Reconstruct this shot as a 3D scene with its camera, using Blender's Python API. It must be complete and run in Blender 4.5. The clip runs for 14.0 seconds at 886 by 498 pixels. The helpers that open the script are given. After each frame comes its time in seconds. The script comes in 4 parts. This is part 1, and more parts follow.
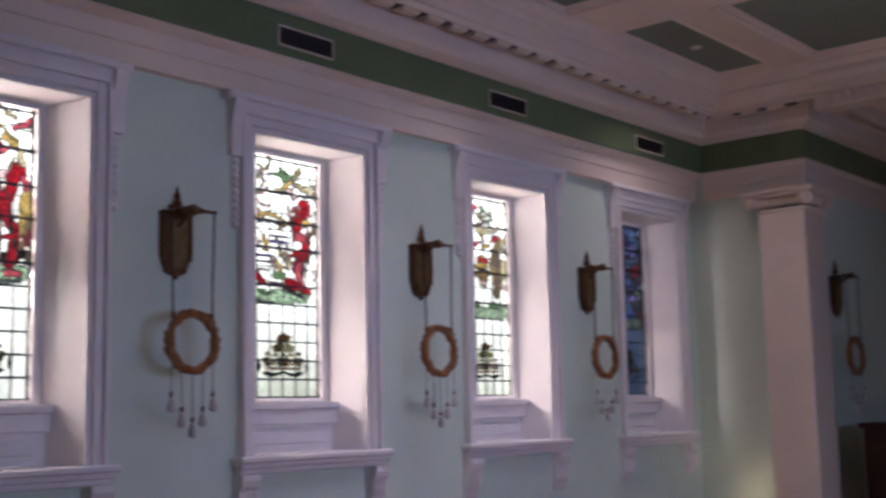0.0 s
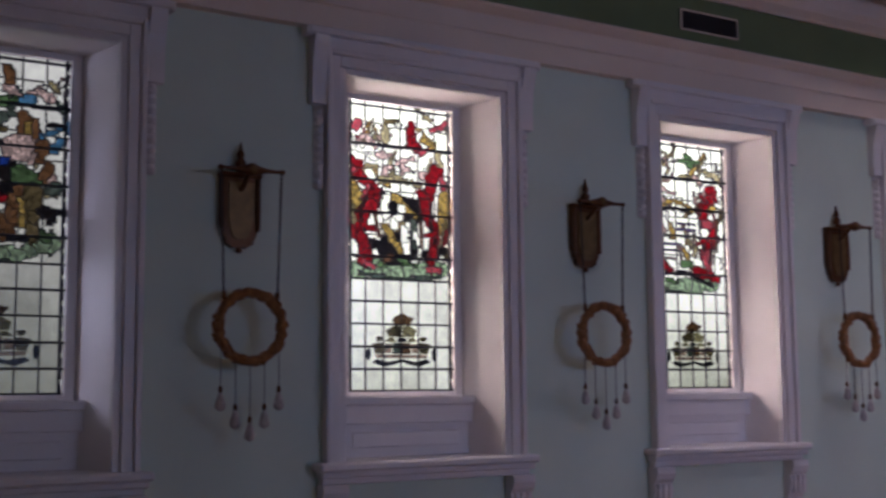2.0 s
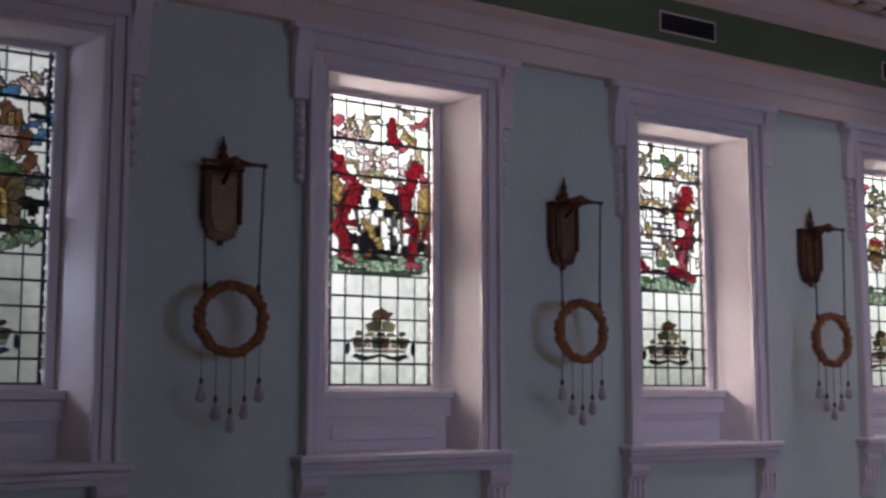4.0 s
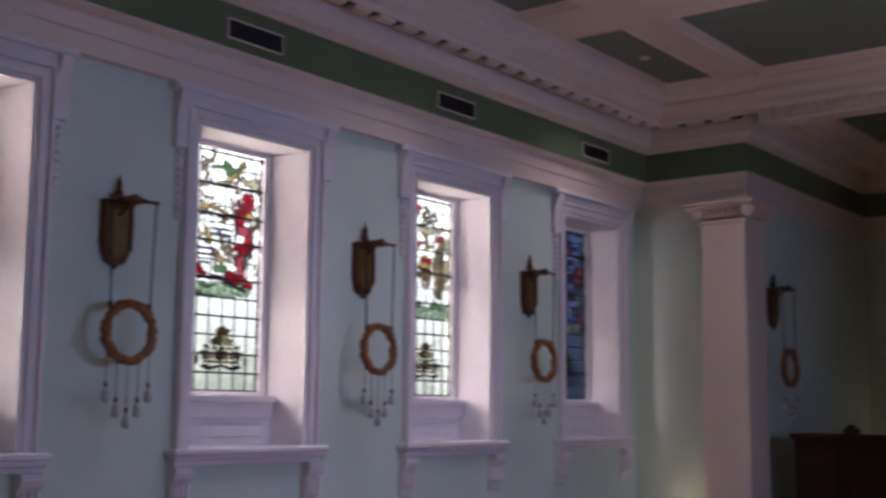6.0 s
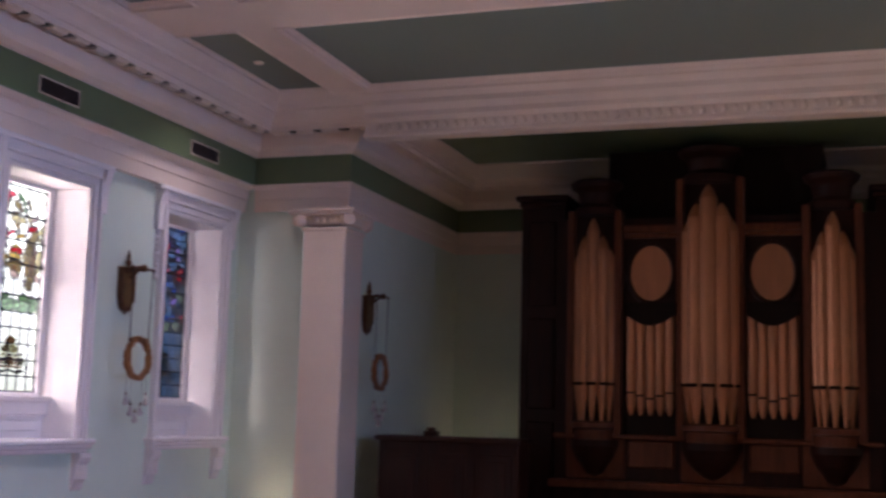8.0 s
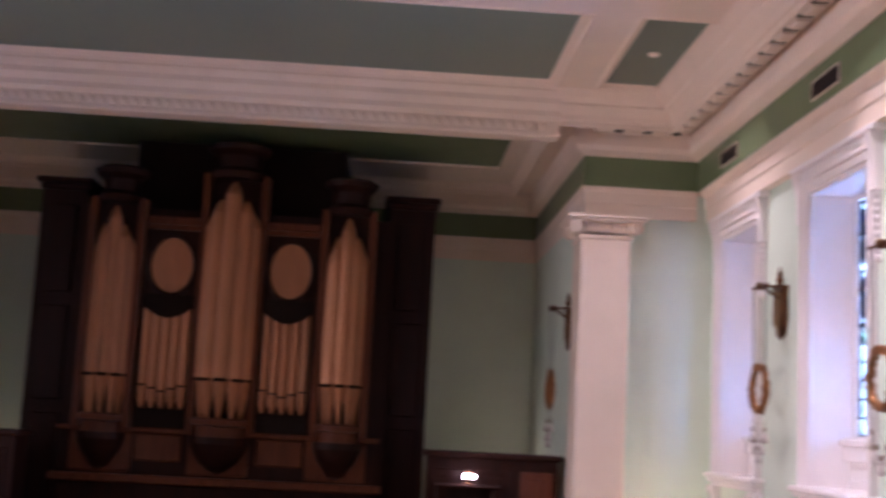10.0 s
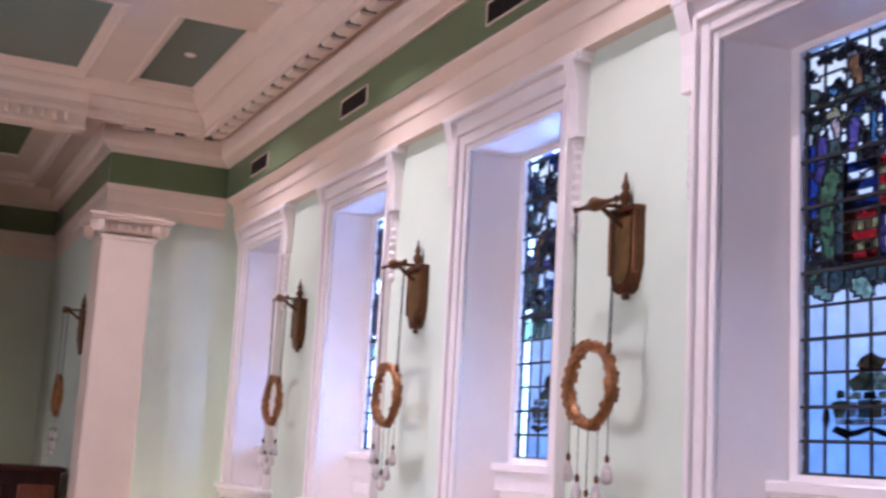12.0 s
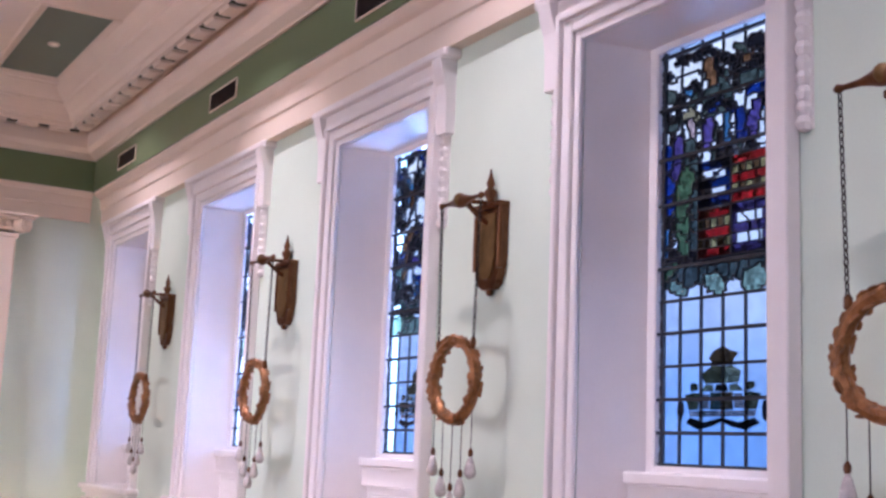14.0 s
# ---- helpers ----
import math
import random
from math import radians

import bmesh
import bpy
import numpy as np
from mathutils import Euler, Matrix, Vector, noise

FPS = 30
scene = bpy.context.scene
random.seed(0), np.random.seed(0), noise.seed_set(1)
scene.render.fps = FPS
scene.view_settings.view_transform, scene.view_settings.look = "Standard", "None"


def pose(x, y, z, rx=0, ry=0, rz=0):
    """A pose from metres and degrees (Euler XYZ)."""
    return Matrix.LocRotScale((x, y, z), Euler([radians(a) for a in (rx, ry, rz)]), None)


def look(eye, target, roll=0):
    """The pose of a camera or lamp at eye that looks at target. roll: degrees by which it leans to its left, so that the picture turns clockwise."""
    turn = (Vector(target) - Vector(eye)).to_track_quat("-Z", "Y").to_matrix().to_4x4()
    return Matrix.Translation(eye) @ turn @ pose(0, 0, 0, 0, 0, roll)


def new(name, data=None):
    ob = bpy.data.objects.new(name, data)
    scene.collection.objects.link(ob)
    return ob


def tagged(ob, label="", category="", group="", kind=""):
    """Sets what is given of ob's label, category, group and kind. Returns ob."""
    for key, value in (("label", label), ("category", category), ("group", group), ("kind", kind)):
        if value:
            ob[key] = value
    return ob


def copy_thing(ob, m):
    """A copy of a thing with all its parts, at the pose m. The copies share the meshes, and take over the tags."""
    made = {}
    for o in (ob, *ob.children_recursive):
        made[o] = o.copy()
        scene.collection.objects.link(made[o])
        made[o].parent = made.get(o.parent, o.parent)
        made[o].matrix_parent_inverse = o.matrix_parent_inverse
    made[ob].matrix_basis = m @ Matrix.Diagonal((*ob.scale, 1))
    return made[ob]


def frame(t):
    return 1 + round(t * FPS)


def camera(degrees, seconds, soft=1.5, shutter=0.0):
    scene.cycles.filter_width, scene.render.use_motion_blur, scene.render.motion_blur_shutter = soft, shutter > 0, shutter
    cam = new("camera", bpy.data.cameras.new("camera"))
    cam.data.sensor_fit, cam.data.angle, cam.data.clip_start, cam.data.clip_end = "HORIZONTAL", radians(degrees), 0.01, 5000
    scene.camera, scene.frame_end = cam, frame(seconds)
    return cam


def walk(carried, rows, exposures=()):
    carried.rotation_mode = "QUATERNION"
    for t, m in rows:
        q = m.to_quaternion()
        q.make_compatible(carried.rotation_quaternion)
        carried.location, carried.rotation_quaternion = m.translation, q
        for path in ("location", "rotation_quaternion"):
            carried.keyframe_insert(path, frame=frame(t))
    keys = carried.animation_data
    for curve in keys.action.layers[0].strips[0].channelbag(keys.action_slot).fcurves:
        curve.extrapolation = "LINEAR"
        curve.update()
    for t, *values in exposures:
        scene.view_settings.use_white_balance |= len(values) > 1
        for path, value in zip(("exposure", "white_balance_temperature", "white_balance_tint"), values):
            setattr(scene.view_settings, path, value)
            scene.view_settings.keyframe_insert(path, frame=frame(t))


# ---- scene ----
cam = camera(40.5, 14.0, soft=2.7, shutter=0.5)
PATH = [
    (0, (1.327, 0.281, 1.533), (0.061, 1.806, 1.799), -1.3),
    (0.5, (1.251, 0.293, 1.61), (-0.157, 1.692, 1.861), -1.0),
    (1, (1.185, 0.248, 1.597), (-0.349, 1.506, 1.85), -0.9),
    (1.5, (1.23, 0.204, 1.634), (-0.396, 1.344, 1.875), -0.6),
    (2, (1.196, 0.203, 1.671), (-0.492, 1.25, 1.902), -0.5),
    (2.2, (1.174, 0.182, 1.664), (-0.528, 1.206, 1.897), -0.4),
    (4.3, (1.242, 0.139, 1.616), (-0.4, 1.257, 1.853), 0.2),
    (4.5, (1.253, 0.176, 1.615), (-0.349, 1.349, 1.854), 0.3),
    (5, (1.278, 0.27, 1.631), (-0.203, 1.592, 1.872), 0.5),
    (5.5, (1.326, 0.279, 1.592), (-0.024, 1.734, 1.844), 0.5),
    (6, (1.404, 0.282, 1.535), (0.202, 1.86, 1.799), 0.5),
    (6.5, (1.483, 0.247, 1.544), (0.423, 1.923, 1.805), 0.7),
    (7, (1.534, 0.217, 1.58), (0.624, 1.98, 1.838), 1.1),
    (7.2, (1.543, 0.247, 1.579), (0.689, 2.037, 1.839), 1.1),
    (9.3, (1.831, 0.168, 1.555), (1.582, 2.133, 1.835), 2.4),
    (9.5, (1.864, 0.191, 1.573), (1.697, 2.164, 1.853), 2.4),
    (10, (1.868, 0.221, 1.587), (1.959, 2.198, 1.875), 2.9),
    (10.5, (1.846, 0.243, 1.6), (2.182, 2.192, 1.898), 3.2),
    (11, (1.922, 0.356, 1.635), (2.481, 2.25, 1.949), 3.2),
    (11.5, (1.989, 0.396, 1.668), (2.7, 2.238, 1.99), 3.2),
    (12, (2.022, 0.416, 1.667), (2.848, 2.207, 2.0), 3.2),
    (12.5, (2.047, 0.418, 1.68), (2.942, 2.175, 2.013), 3.0),
    (13, (2.053, 0.383, 1.682), (3.001, 2.113, 2.013), 2.7),
    (13.5, (2.058, 0.407, 1.676), (3.047, 2.113, 2.01), 2.5),
    (14, (2.077, 0.378, 1.671), (3.081, 2.075, 2.006), 2.4),
]
EXPOSURES = [(0, -0.12, 5560, 35), (1.5, -0.72, 5650, 39), (2.2, -0.82, 5680, 39), (4.3, -0.75, 5580, 37), (5.5, -0.55, 5440, 36), (7.2, 0.0, 5470, 37),
             (9.3, 0.6, 5450, 43), (11, 0.82, 5350, 40), (14, 0.76, 5270, 39)]
walk(cam, [(t, look(e, g, r)) for t, e, g, r in PATH], EXPOSURES)

# ---- world and light ----
world = bpy.data.worlds.new("sky")
scene.world = world
world.use_nodes = True
wn = world.node_tree.nodes
sky = wn.new("ShaderNodeTexSky")
sky.sky_type, sky.sun_disc, sky.sun_elevation, sky.sun_rotation = "NISHITA", False, radians(35), radians(250)
world.node_tree.links.new(sky.outputs[0], wn["Background"].inputs[0])
wn["Background"].inputs[1].default_value = 0.08

WEST, EAST = (1.0, 0.89, 0.66), (0.37, 0.62, 1.0)     # daylight behind the two rows of windows
WEST_W, EAST_W = 520.0, 200.0
ROW_W, SIDE_W, UP_W = 26.0, 20.0, 1.2
SKY_W, SKY_E = 4.5, 0.85                                # brightness of the sky seen through each row


def area_light(name, m, w, h, watts, colour, spread=180.0):
    d = bpy.data.lights.new(name, "AREA")
    d.shape, d.size, d.size_y, d.energy, d.color, d.spread = "RECTANGLE", w, h, watts, colour, radians(spread)
    ob = new(name, d)
    ob.matrix_world = m
    return ob


# ---- materials ----
def nodes_of(name):
    m = bpy.data.materials.new(name)
    m.use_nodes = True
    nt = m.node_tree
    return m, nt, nt.nodes["Principled BSDF"]


def surface(name, colour, rough=0.6, metal=0.0, vary=0.12, scale=6.0, fine=90.0, bump=0.1, stretch=(1, 1, 1), piece=0.0):
    """Two scales of noise on the colour, roughness variation and a fine bump; piece varies the tone object by object."""
    m, nt, b = nodes_of(name)
    n, l = nt.nodes, nt.links
    co = n.new("ShaderNodeTexCoord")
    mp = n.new("ShaderNodeMapping")
    mp.inputs["Scale"].default_value = stretch
    l.new(co.outputs["Object"], mp.inputs[0])
    a, c = n.new("ShaderNodeTexNoise"), n.new("ShaderNodeTexNoise")
    a.inputs["Scale"].default_value, c.inputs["Scale"].default_value = scale, fine
    a.inputs["Detail"].default_value = c.inputs["Detail"].default_value = 4
    for k in (a, c):
        l.new(mp.outputs[0], k.inputs[0])
    add = n.new("ShaderNodeMath")
    add.operation = "MULTIPLY_ADD"
    l.new(c.outputs[0], add.inputs[0])
    add.inputs[1].default_value = 0.35
    l.new(a.outputs[0], add.inputs[2])
    ramp = n.new("ShaderNodeMapRange")
    ramp.inputs[1].default_value, ramp.inputs[2].default_value = 0.4, 0.95
    ramp.inputs[3].default_value, ramp.inputs[4].default_value = 1 - vary, 1 + vary
    l.new(add.outputs[0], ramp.inputs[0])
    last = ramp.outputs[0]
    if piece:
        info, pr, mul = n.new("ShaderNodeObjectInfo"), n.new("ShaderNodeMapRange"), n.new("ShaderNodeMath")
        pr.inputs[3].default_value, pr.inputs[4].default_value = 1 - piece, 1 + piece
        l.new(info.outputs["Random"], pr.inputs[0])
        mul.operation = "MULTIPLY"
        l.new(last, mul.inputs[0])
        l.new(pr.outputs[0], mul.inputs[1])
        last = mul.outputs[0]
    tint = n.new("ShaderNodeVectorMath")
    tint.operation = "SCALE"
    tint.inputs[0].default_value = colour
    l.new(last, tint.inputs["Scale"])
    l.new(tint.outputs[0], b.inputs["Base Color"])
    rr = n.new("ShaderNodeMapRange")
    rr.inputs[3].default_value, rr.inputs[4].default_value = max(rough - 0.12, 0.05), min(rough + 0.12, 1)
    l.new(a.outputs[0], rr.inputs[0])
    l.new(rr.outputs[0], b.inputs["Roughness"])
    b.inputs["Metallic"].default_value = metal
    bp = n.new("ShaderNodeBump")
    bp.inputs["Strength"].default_value, bp.inputs["Distance"].default_value = bump, 0.01
    l.new(add.outputs[0], bp.inputs["Height"])
    l.new(bp.outputs[0], b.inputs["Normal"])
    return m


def stained(name, colour, streak=0.25):
    """Antique glass: coloured see-through with seeds and streaks, a thin gloss on top."""
    m, nt, b = nodes_of(name)
    n, l = nt.nodes, nt.links
    co, info = n.new("ShaderNodeTexCoord"), n.new("ShaderNodeObjectInfo")
    off = n.new("ShaderNodeVectorMath")
    off.operation = "MULTIPLY_ADD"
    l.new(info.outputs["Random"], off.inputs[0])
    off.inputs[1].default_value = (31, 17, 23)
    l.new(co.outputs["Object"], off.inputs[2])
    a = n.new("ShaderNodeTexNoise")
    a.inputs["Scale"].default_value, a.inputs["Detail"].default_value = 14 if streak < 0.1 else 38, 5
    l.new(off.outputs[0], a.inputs[0])
    ramp = n.new("ShaderNodeMapRange")
    ramp.inputs[1].default_value, ramp.inputs[2].default_value = 0.3, 0.7
    ramp.inputs[3].default_value, ramp.inputs[4].default_value = 1 - 2 * streak, 1.0
    l.new(a.outputs[0], ramp.inputs[0])
    pr, mul = n.new("ShaderNodeMapRange"), n.new("ShaderNodeMath")
    pr.inputs[3].default_value, pr.inputs[4].default_value = 0.88, 1.0
    l.new(info.outputs["Random"], pr.inputs[0])
    mul.operation = "MULTIPLY"
    l.new(ramp.outputs[0], mul.inputs[0])
    l.new(pr.outputs[0], mul.inputs[1])
    last = mul.outputs[0]
    if streak > 0.1:                                   # thin dark lines of glass paint
        tr, dist, line, paint = (n.new(k) for k in ("ShaderNodeTexNoise", "ShaderNodeMath", "ShaderNodeMapRange", "ShaderNodeMath"))
        tr.inputs["Scale"].default_value, tr.inputs["Detail"].default_value = 17, 1.5
        l.new(off.outputs[0], tr.inputs[0])
        dist.operation, paint.operation = "PINGPONG", "MULTIPLY"
        dist.inputs[1].default_value = 0.07
        l.new(tr.outputs[0], dist.inputs[0])
        line.inputs[1].default_value, line.inputs[2].default_value = 0.004, 0.016
        line.inputs[3].default_value = 0.42
        l.new(dist.outputs[0], line.inputs[0])
        l.new(last, paint.inputs[0])
        l.new(line.outputs[0], paint.inputs[1])
        last = paint.outputs[0]
    tint = n.new("ShaderNodeVectorMath")
    tint.operation = "SCALE"
    tint.inputs[0].default_value = [c ** 0.5 for c in colour]
    l.new(last, tint.inputs["Scale"])
    clear, gloss, mix = n.new("ShaderNodeBsdfTransparent"), n.new("ShaderNodeBsdfGlossy"), n.new("ShaderNodeMixShader")
    gloss.inputs["Roughness"].default_value = 0.12
    l.new(tint.outputs[0], clear.inputs[0])
    mix.inputs[0].default_value = 0.04
    l.new(clear.outputs[0], mix.inputs[1])
    l.new(gloss.outputs[0], mix.inputs[2])
    l.new(mix.outputs[0], n["Material Output"].inputs[0])
    return m


def glow(name, colour, power):
    m, nt, b = nodes_of(name)
    b.inputs["Base Color"].default_value = (*colour, 1)
    b.inputs["Emission Color"].default_value = (*colour, 1)
    b.inputs["Emission Strength"].default_value = power
    return m


WHITE = surface("warm_white_paint", (0.80, 0.66, 0.54), 0.45, vary=0.05, scale=2.2, bump=0.06)
JOINERY = surface("window_white_paint", (0.82, 0.76, 0.74), 0.38, vary=0.05, scale=3.0, bump=0.05)
PALE = surface("pale_green_wall_paint", (0.64, 0.73, 0.61), 0.55, vary=0.06, scale=1.6, bump=0.08)
GREEN = surface("olive_green_paint", (0.13, 0.18, 0.085), 0.34, vary=0.10, scale=2.0, bump=0.05)
# the olive paint lightened and greyed to carry blue daylight on the ceiling
FIELD_GREEN = surface("olive_paint_blue_lit", (0.18, 0.225, 0.175), 0.55, vary=0.06, scale=2.0, bump=0.01)
BRONZE = surface("aged_bronze", (0.14, 0.058, 0.024), 0.40, metal=0.75, vary=0.35, scale=18, bump=0.3)
GILT = surface("gilded_laurel", (0.30, 0.13, 0.045), 0.42, metal=0.5, vary=0.55, scale=26, bump=0.4)
BRASS = surface("dull_brass", (0.20, 0.115, 0.042), 0.45, metal=0.6, vary=0.3, scale=14, bump=0.2)
IRON = surface("dark_iron", (0.05, 0.04, 0.035), 0.45, metal=0.8, vary=0.3, scale=30, bump=0.2)
LEAD = surface("lead_came", (0.035, 0.035, 0.04), 0.6, metal=0.5, vary=0.3, scale=40, bump=0.2)
DROP = surface("frosted_glass_drop", (0.55, 0.50, 0.47), 0.25, vary=0.2, scale=30, bump=0.1)
WOOD = surface("dark_mahogany", (0.022, 0.005, 0.0022), 0.50, vary=0.45, scale=3.0, fine=30, bump=0.12, stretch=(6, 6, 0.7))
WOOD.node_tree.nodes["Principled BSDF"].inputs["Specular IOR Level"].default_value = 0.2
WOOD2 = surface("mid_mahogany", (0.115, 0.034, 0.014), 0.42, vary=0.4, scale=3.0, fine=30, bump=0.12, stretch=(6, 6, 0.7))
PIPE = surface("dull_gilt_pipe_metal", (0.43, 0.185, 0.08), 0.42, metal=0.45, vary=0.18, scale=3, fine=40, bump=0.04, stretch=(4, 4, 0.5), piece=0.1)
WOOD2.node_tree.nodes["Principled BSDF"].inputs["Specular IOR Level"].default_value = 0.25
# near-black swag wood; also painted shade in mouths, foot recesses and behind the crowns
DARK = surface("near_black_wood_and_shade", (0.014, 0.008, 0.006), 0.9, vary=0.2)
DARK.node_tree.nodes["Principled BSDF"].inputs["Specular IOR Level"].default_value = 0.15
# near-black olive that stands in for shade between the cornice brackets
BRACKET_SHADE = surface("bracket_gap_shade", (0.05, 0.05, 0.03), 0.7, vary=0.15, scale=8)
VENT = surface("vent_dark_metal", (0.03, 0.022, 0.02), 0.5, metal=0.3, vary=0.2, scale=20)
FLOOR = surface("oak_floor", (0.27, 0.15, 0.07), 0.35, vary=0.3, scale=3, fine=40, stretch=(6, 0.6, 1), piece=0.15)


def backdrop(name, high, low, power, z0, z1, dim=None):
    """Bright distance outside the windows: sky with soft drifts, dimmer towards the ground."""
    m, nt, b = nodes_of(name)
    n, l = nt.nodes, nt.links
    co, nz, sep = n.new("ShaderNodeTexCoord"), n.new("ShaderNodeTexNoise"), n.new("ShaderNodeSeparateXYZ")
    nz.inputs["Scale"].default_value, nz.inputs["Detail"].default_value = 0.7, 5
    l.new(co.outputs["Object"], nz.inputs[0])
    l.new(co.outputs["Object"], sep.inputs[0])
    add, mr, mix, em = n.new("ShaderNodeMath"), n.new("ShaderNodeMapRange"), n.new("ShaderNodeMix"), n.new("ShaderNodeEmission")
    add.operation = "MULTIPLY_ADD"
    l.new(nz.outputs[0], add.inputs[0])
    add.inputs[1].default_value = 2.5
    l.new(sep.outputs[2], add.inputs[2])
    mr.inputs[1].default_value, mr.inputs[2].default_value = z0, z1
    l.new(add.outputs[0], mr.inputs[0])
    mix.data_type = "RGBA"
    l.new(mr.outputs[0], mix.inputs[0])
    mix.inputs[6].default_value, mix.inputs[7].default_value = (*low, 1), (*high, 1)
    l.new(mix.outputs[2], em.inputs[0])
    em.inputs[1].default_value = power
    if dim:                                            # glow turned down towards one side, to dim the windows there
        fade = n.new("ShaderNodeMapRange")
        for k, v in enumerate((dim[0], dim[1], power * dim[2], power)):
            fade.inputs[k + 1].default_value = v
        l.new(sep.outputs[1], fade.inputs[0])
        l.new(fade.outputs[0], em.inputs[1])
    l.new(em.outputs[0], n["Material Output"].inputs[0])
    return m


SKY_WEST = backdrop("white_sky", (0.98, 1.0, 0.84), (0.13, 0.145, 0.088), SKY_W, 2.4, 5.6, (2.6, 5.4, 0.30))
SKY_EAST = backdrop("blue_sky", (0.80, 0.92, 1.0), (0.20, 0.43, 0.95), SKY_E, 3.0, 6.4)
DIM = glow("dim_lamp_glass", (1.0, 0.9, 0.75), 0.12)
LAMP = glow("lamp_glass", (1.0, 0.86, 0.62), 6.0)
BRIGHT = glow("bright_bulb", (1.0, 0.93, 0.8), 30.0)

GLASS = {k: stained(n, c, 0.045 if k == "w" else 0.3) for k, n, c in (
    ("w", "clear_antique_glass", (0.82, 0.86, 0.74)), ("s", "pale_pink_glass", (0.80, 0.60, 0.52)),
    # u: clear glass darkened and blued to carry one window's dim daylight
    ("u", "clear_glass_dusk_dimmed", (0.045, 0.085, 0.17)), ("R", "bright_ruby_glass", (0.85, 0.03, 0.03)), ("Y", "bright_gold_glass", (0.95, 0.75, 0.3)),
    ("r", "ruby_glass", (0.34, 0.012, 0.018)), ("p", "rose_glass", (0.55, 0.10, 0.12)),
    ("y", "gold_glass", (0.56, 0.40, 0.10)), ("o", "olive_glass", (0.20, 0.16, 0.07)),
    ("g", "green_glass", (0.13, 0.25, 0.10)), ("m", "pale_green_glass", (0.42, 0.60, 0.37)),
    ("b", "blue_glass", (0.02, 0.06, 0.32)), ("c", "sky_blue_glass", (0.10, 0.30, 0.50)),
    ("v", "violet_glass", (0.14, 0.10, 0.32)), ("k", "black_painted_glass", (0.012, 0.012, 0.016)),
    ("e", "light_olive_glass", (0.50, 0.45, 0.24)), ("n", "brown_glass", (0.24, 0.12, 0.05)), ("t", "grey_green_glass", (0.10, 0.14, 0.11)))}


# ---- building helpers ----
def part(name, bm, material, parent=None, label="", smooth=False):
    me = bpy.data.meshes.new(name)
    bmesh.ops.recalc_face_normals(bm, faces=bm.faces)
    bm.to_mesh(me)
    bm.free()
    if smooth:
        for p in me.polygons:
            p.use_smooth = True
    me.materials.append(material)
    ob = new(name, me)
    ob.parent = parent
    return tagged(ob, label)


def thing(name, label, category, group="", kind="", m=None):
    ob = new(name)
    ob.empty_display_size = 0.1
    if m is not None:
        ob.matrix_world = m
    return tagged(ob, label, category, group, kind)


def box(bm, x0, x1, y0, y1, z0, z1, bevel=0.0):
    v = [bm.verts.new((x, y, z)) for x in (x0, x1) for y in (y0, y1) for z in (z0, z1)]
    f = [bm.faces.new([v[i] for i in q]) for q in ((0, 1, 3, 2), (4, 6, 7, 5), (0, 4, 5, 1), (2, 3, 7, 6), (0, 2, 6, 4), (1, 5, 7, 3))]
    if bevel:
        bmesh.ops.bevel(bm, geom=list({e for q in f for e in q.edges}), offset=bevel, segments=1, affect="EDGES")


def boxed(*a, bevel=0.0):
    bm = bmesh.new()
    box(bm, *a, bevel=bevel)
    return bm


def lathe(bm, rings, seg=16, centre=(0, 0), a0=0.0, a1=2 * math.pi):
    """Turned shape about z from (radius, z) pairs; a part turn makes a half-round."""
    full = abs(a1 - a0 - 2 * math.pi) < 1e-6
    n = seg if full else seg + 1
    rows = [[bm.verts.new((centre[0] + r * math.cos(a0 + (a1 - a0) * i / seg), centre[1] + r * math.sin(a0 + (a1 - a0) * i / seg), z))
             for i in range(n)] for r, z in rings]
    for p, q in zip(rows, rows[1:]):
        for i in range(seg):
            j = (i + 1) % n
            bm.faces.new((p[i], p[j], q[j], q[i]))
    for row, up in ((rows[0], 1), (rows[-1], 0)):
        if len(row) > 2:
            bm.faces.new(row[::-1] if up else row)


def rod(bm, a, b, r, seg=6):
    a, b = Vector(a), Vector(b)
    d = (b - a).normalized()
    u = d.orthogonal().normalized()
    w = d.cross(u)
    p, q = ([bm.verts.new(c + r * (math.cos(2 * math.pi * i / seg) * u + math.sin(2 * math.pi * i / seg) * w)) for i in range(seg)] for c in (a, b))
    for i in range(seg):
        bm.faces.new((p[i], p[(i + 1) % seg], q[(i + 1) % seg], q[i]))
    bm.faces.new(p[::-1]), bm.faces.new(q)


def prism(bm, pts, axis, lo, hi):
    """A flat outline of (a, b) pairs pulled along an axis from lo to hi."""
    def at(a, b, c):
        return {"x": (c, a, b), "y": (a, c, b), "z": (a, b, c)}[axis]
    p = [bm.verts.new(at(a, b, lo)) for a, b in pts]
    q = [bm.verts.new(at(a, b, hi)) for a, b in pts]
    n = len(pts)
    bm.faces.new(p[::-1]), bm.faces.new(q)
    for i in range(n):
        bm.faces.new((p[i], p[(i + 1) % n], q[(i + 1) % n], q[i]))


def egg(bm, c, rx, ry, rz, seg=8):
    bmesh.ops.create_uvsphere(bm, u_segments=seg, v_segments=max(seg // 2, 4), radius=1, matrix=Matrix.Translation(c) @ Matrix.Diagonal((rx, ry, rz, 1)))


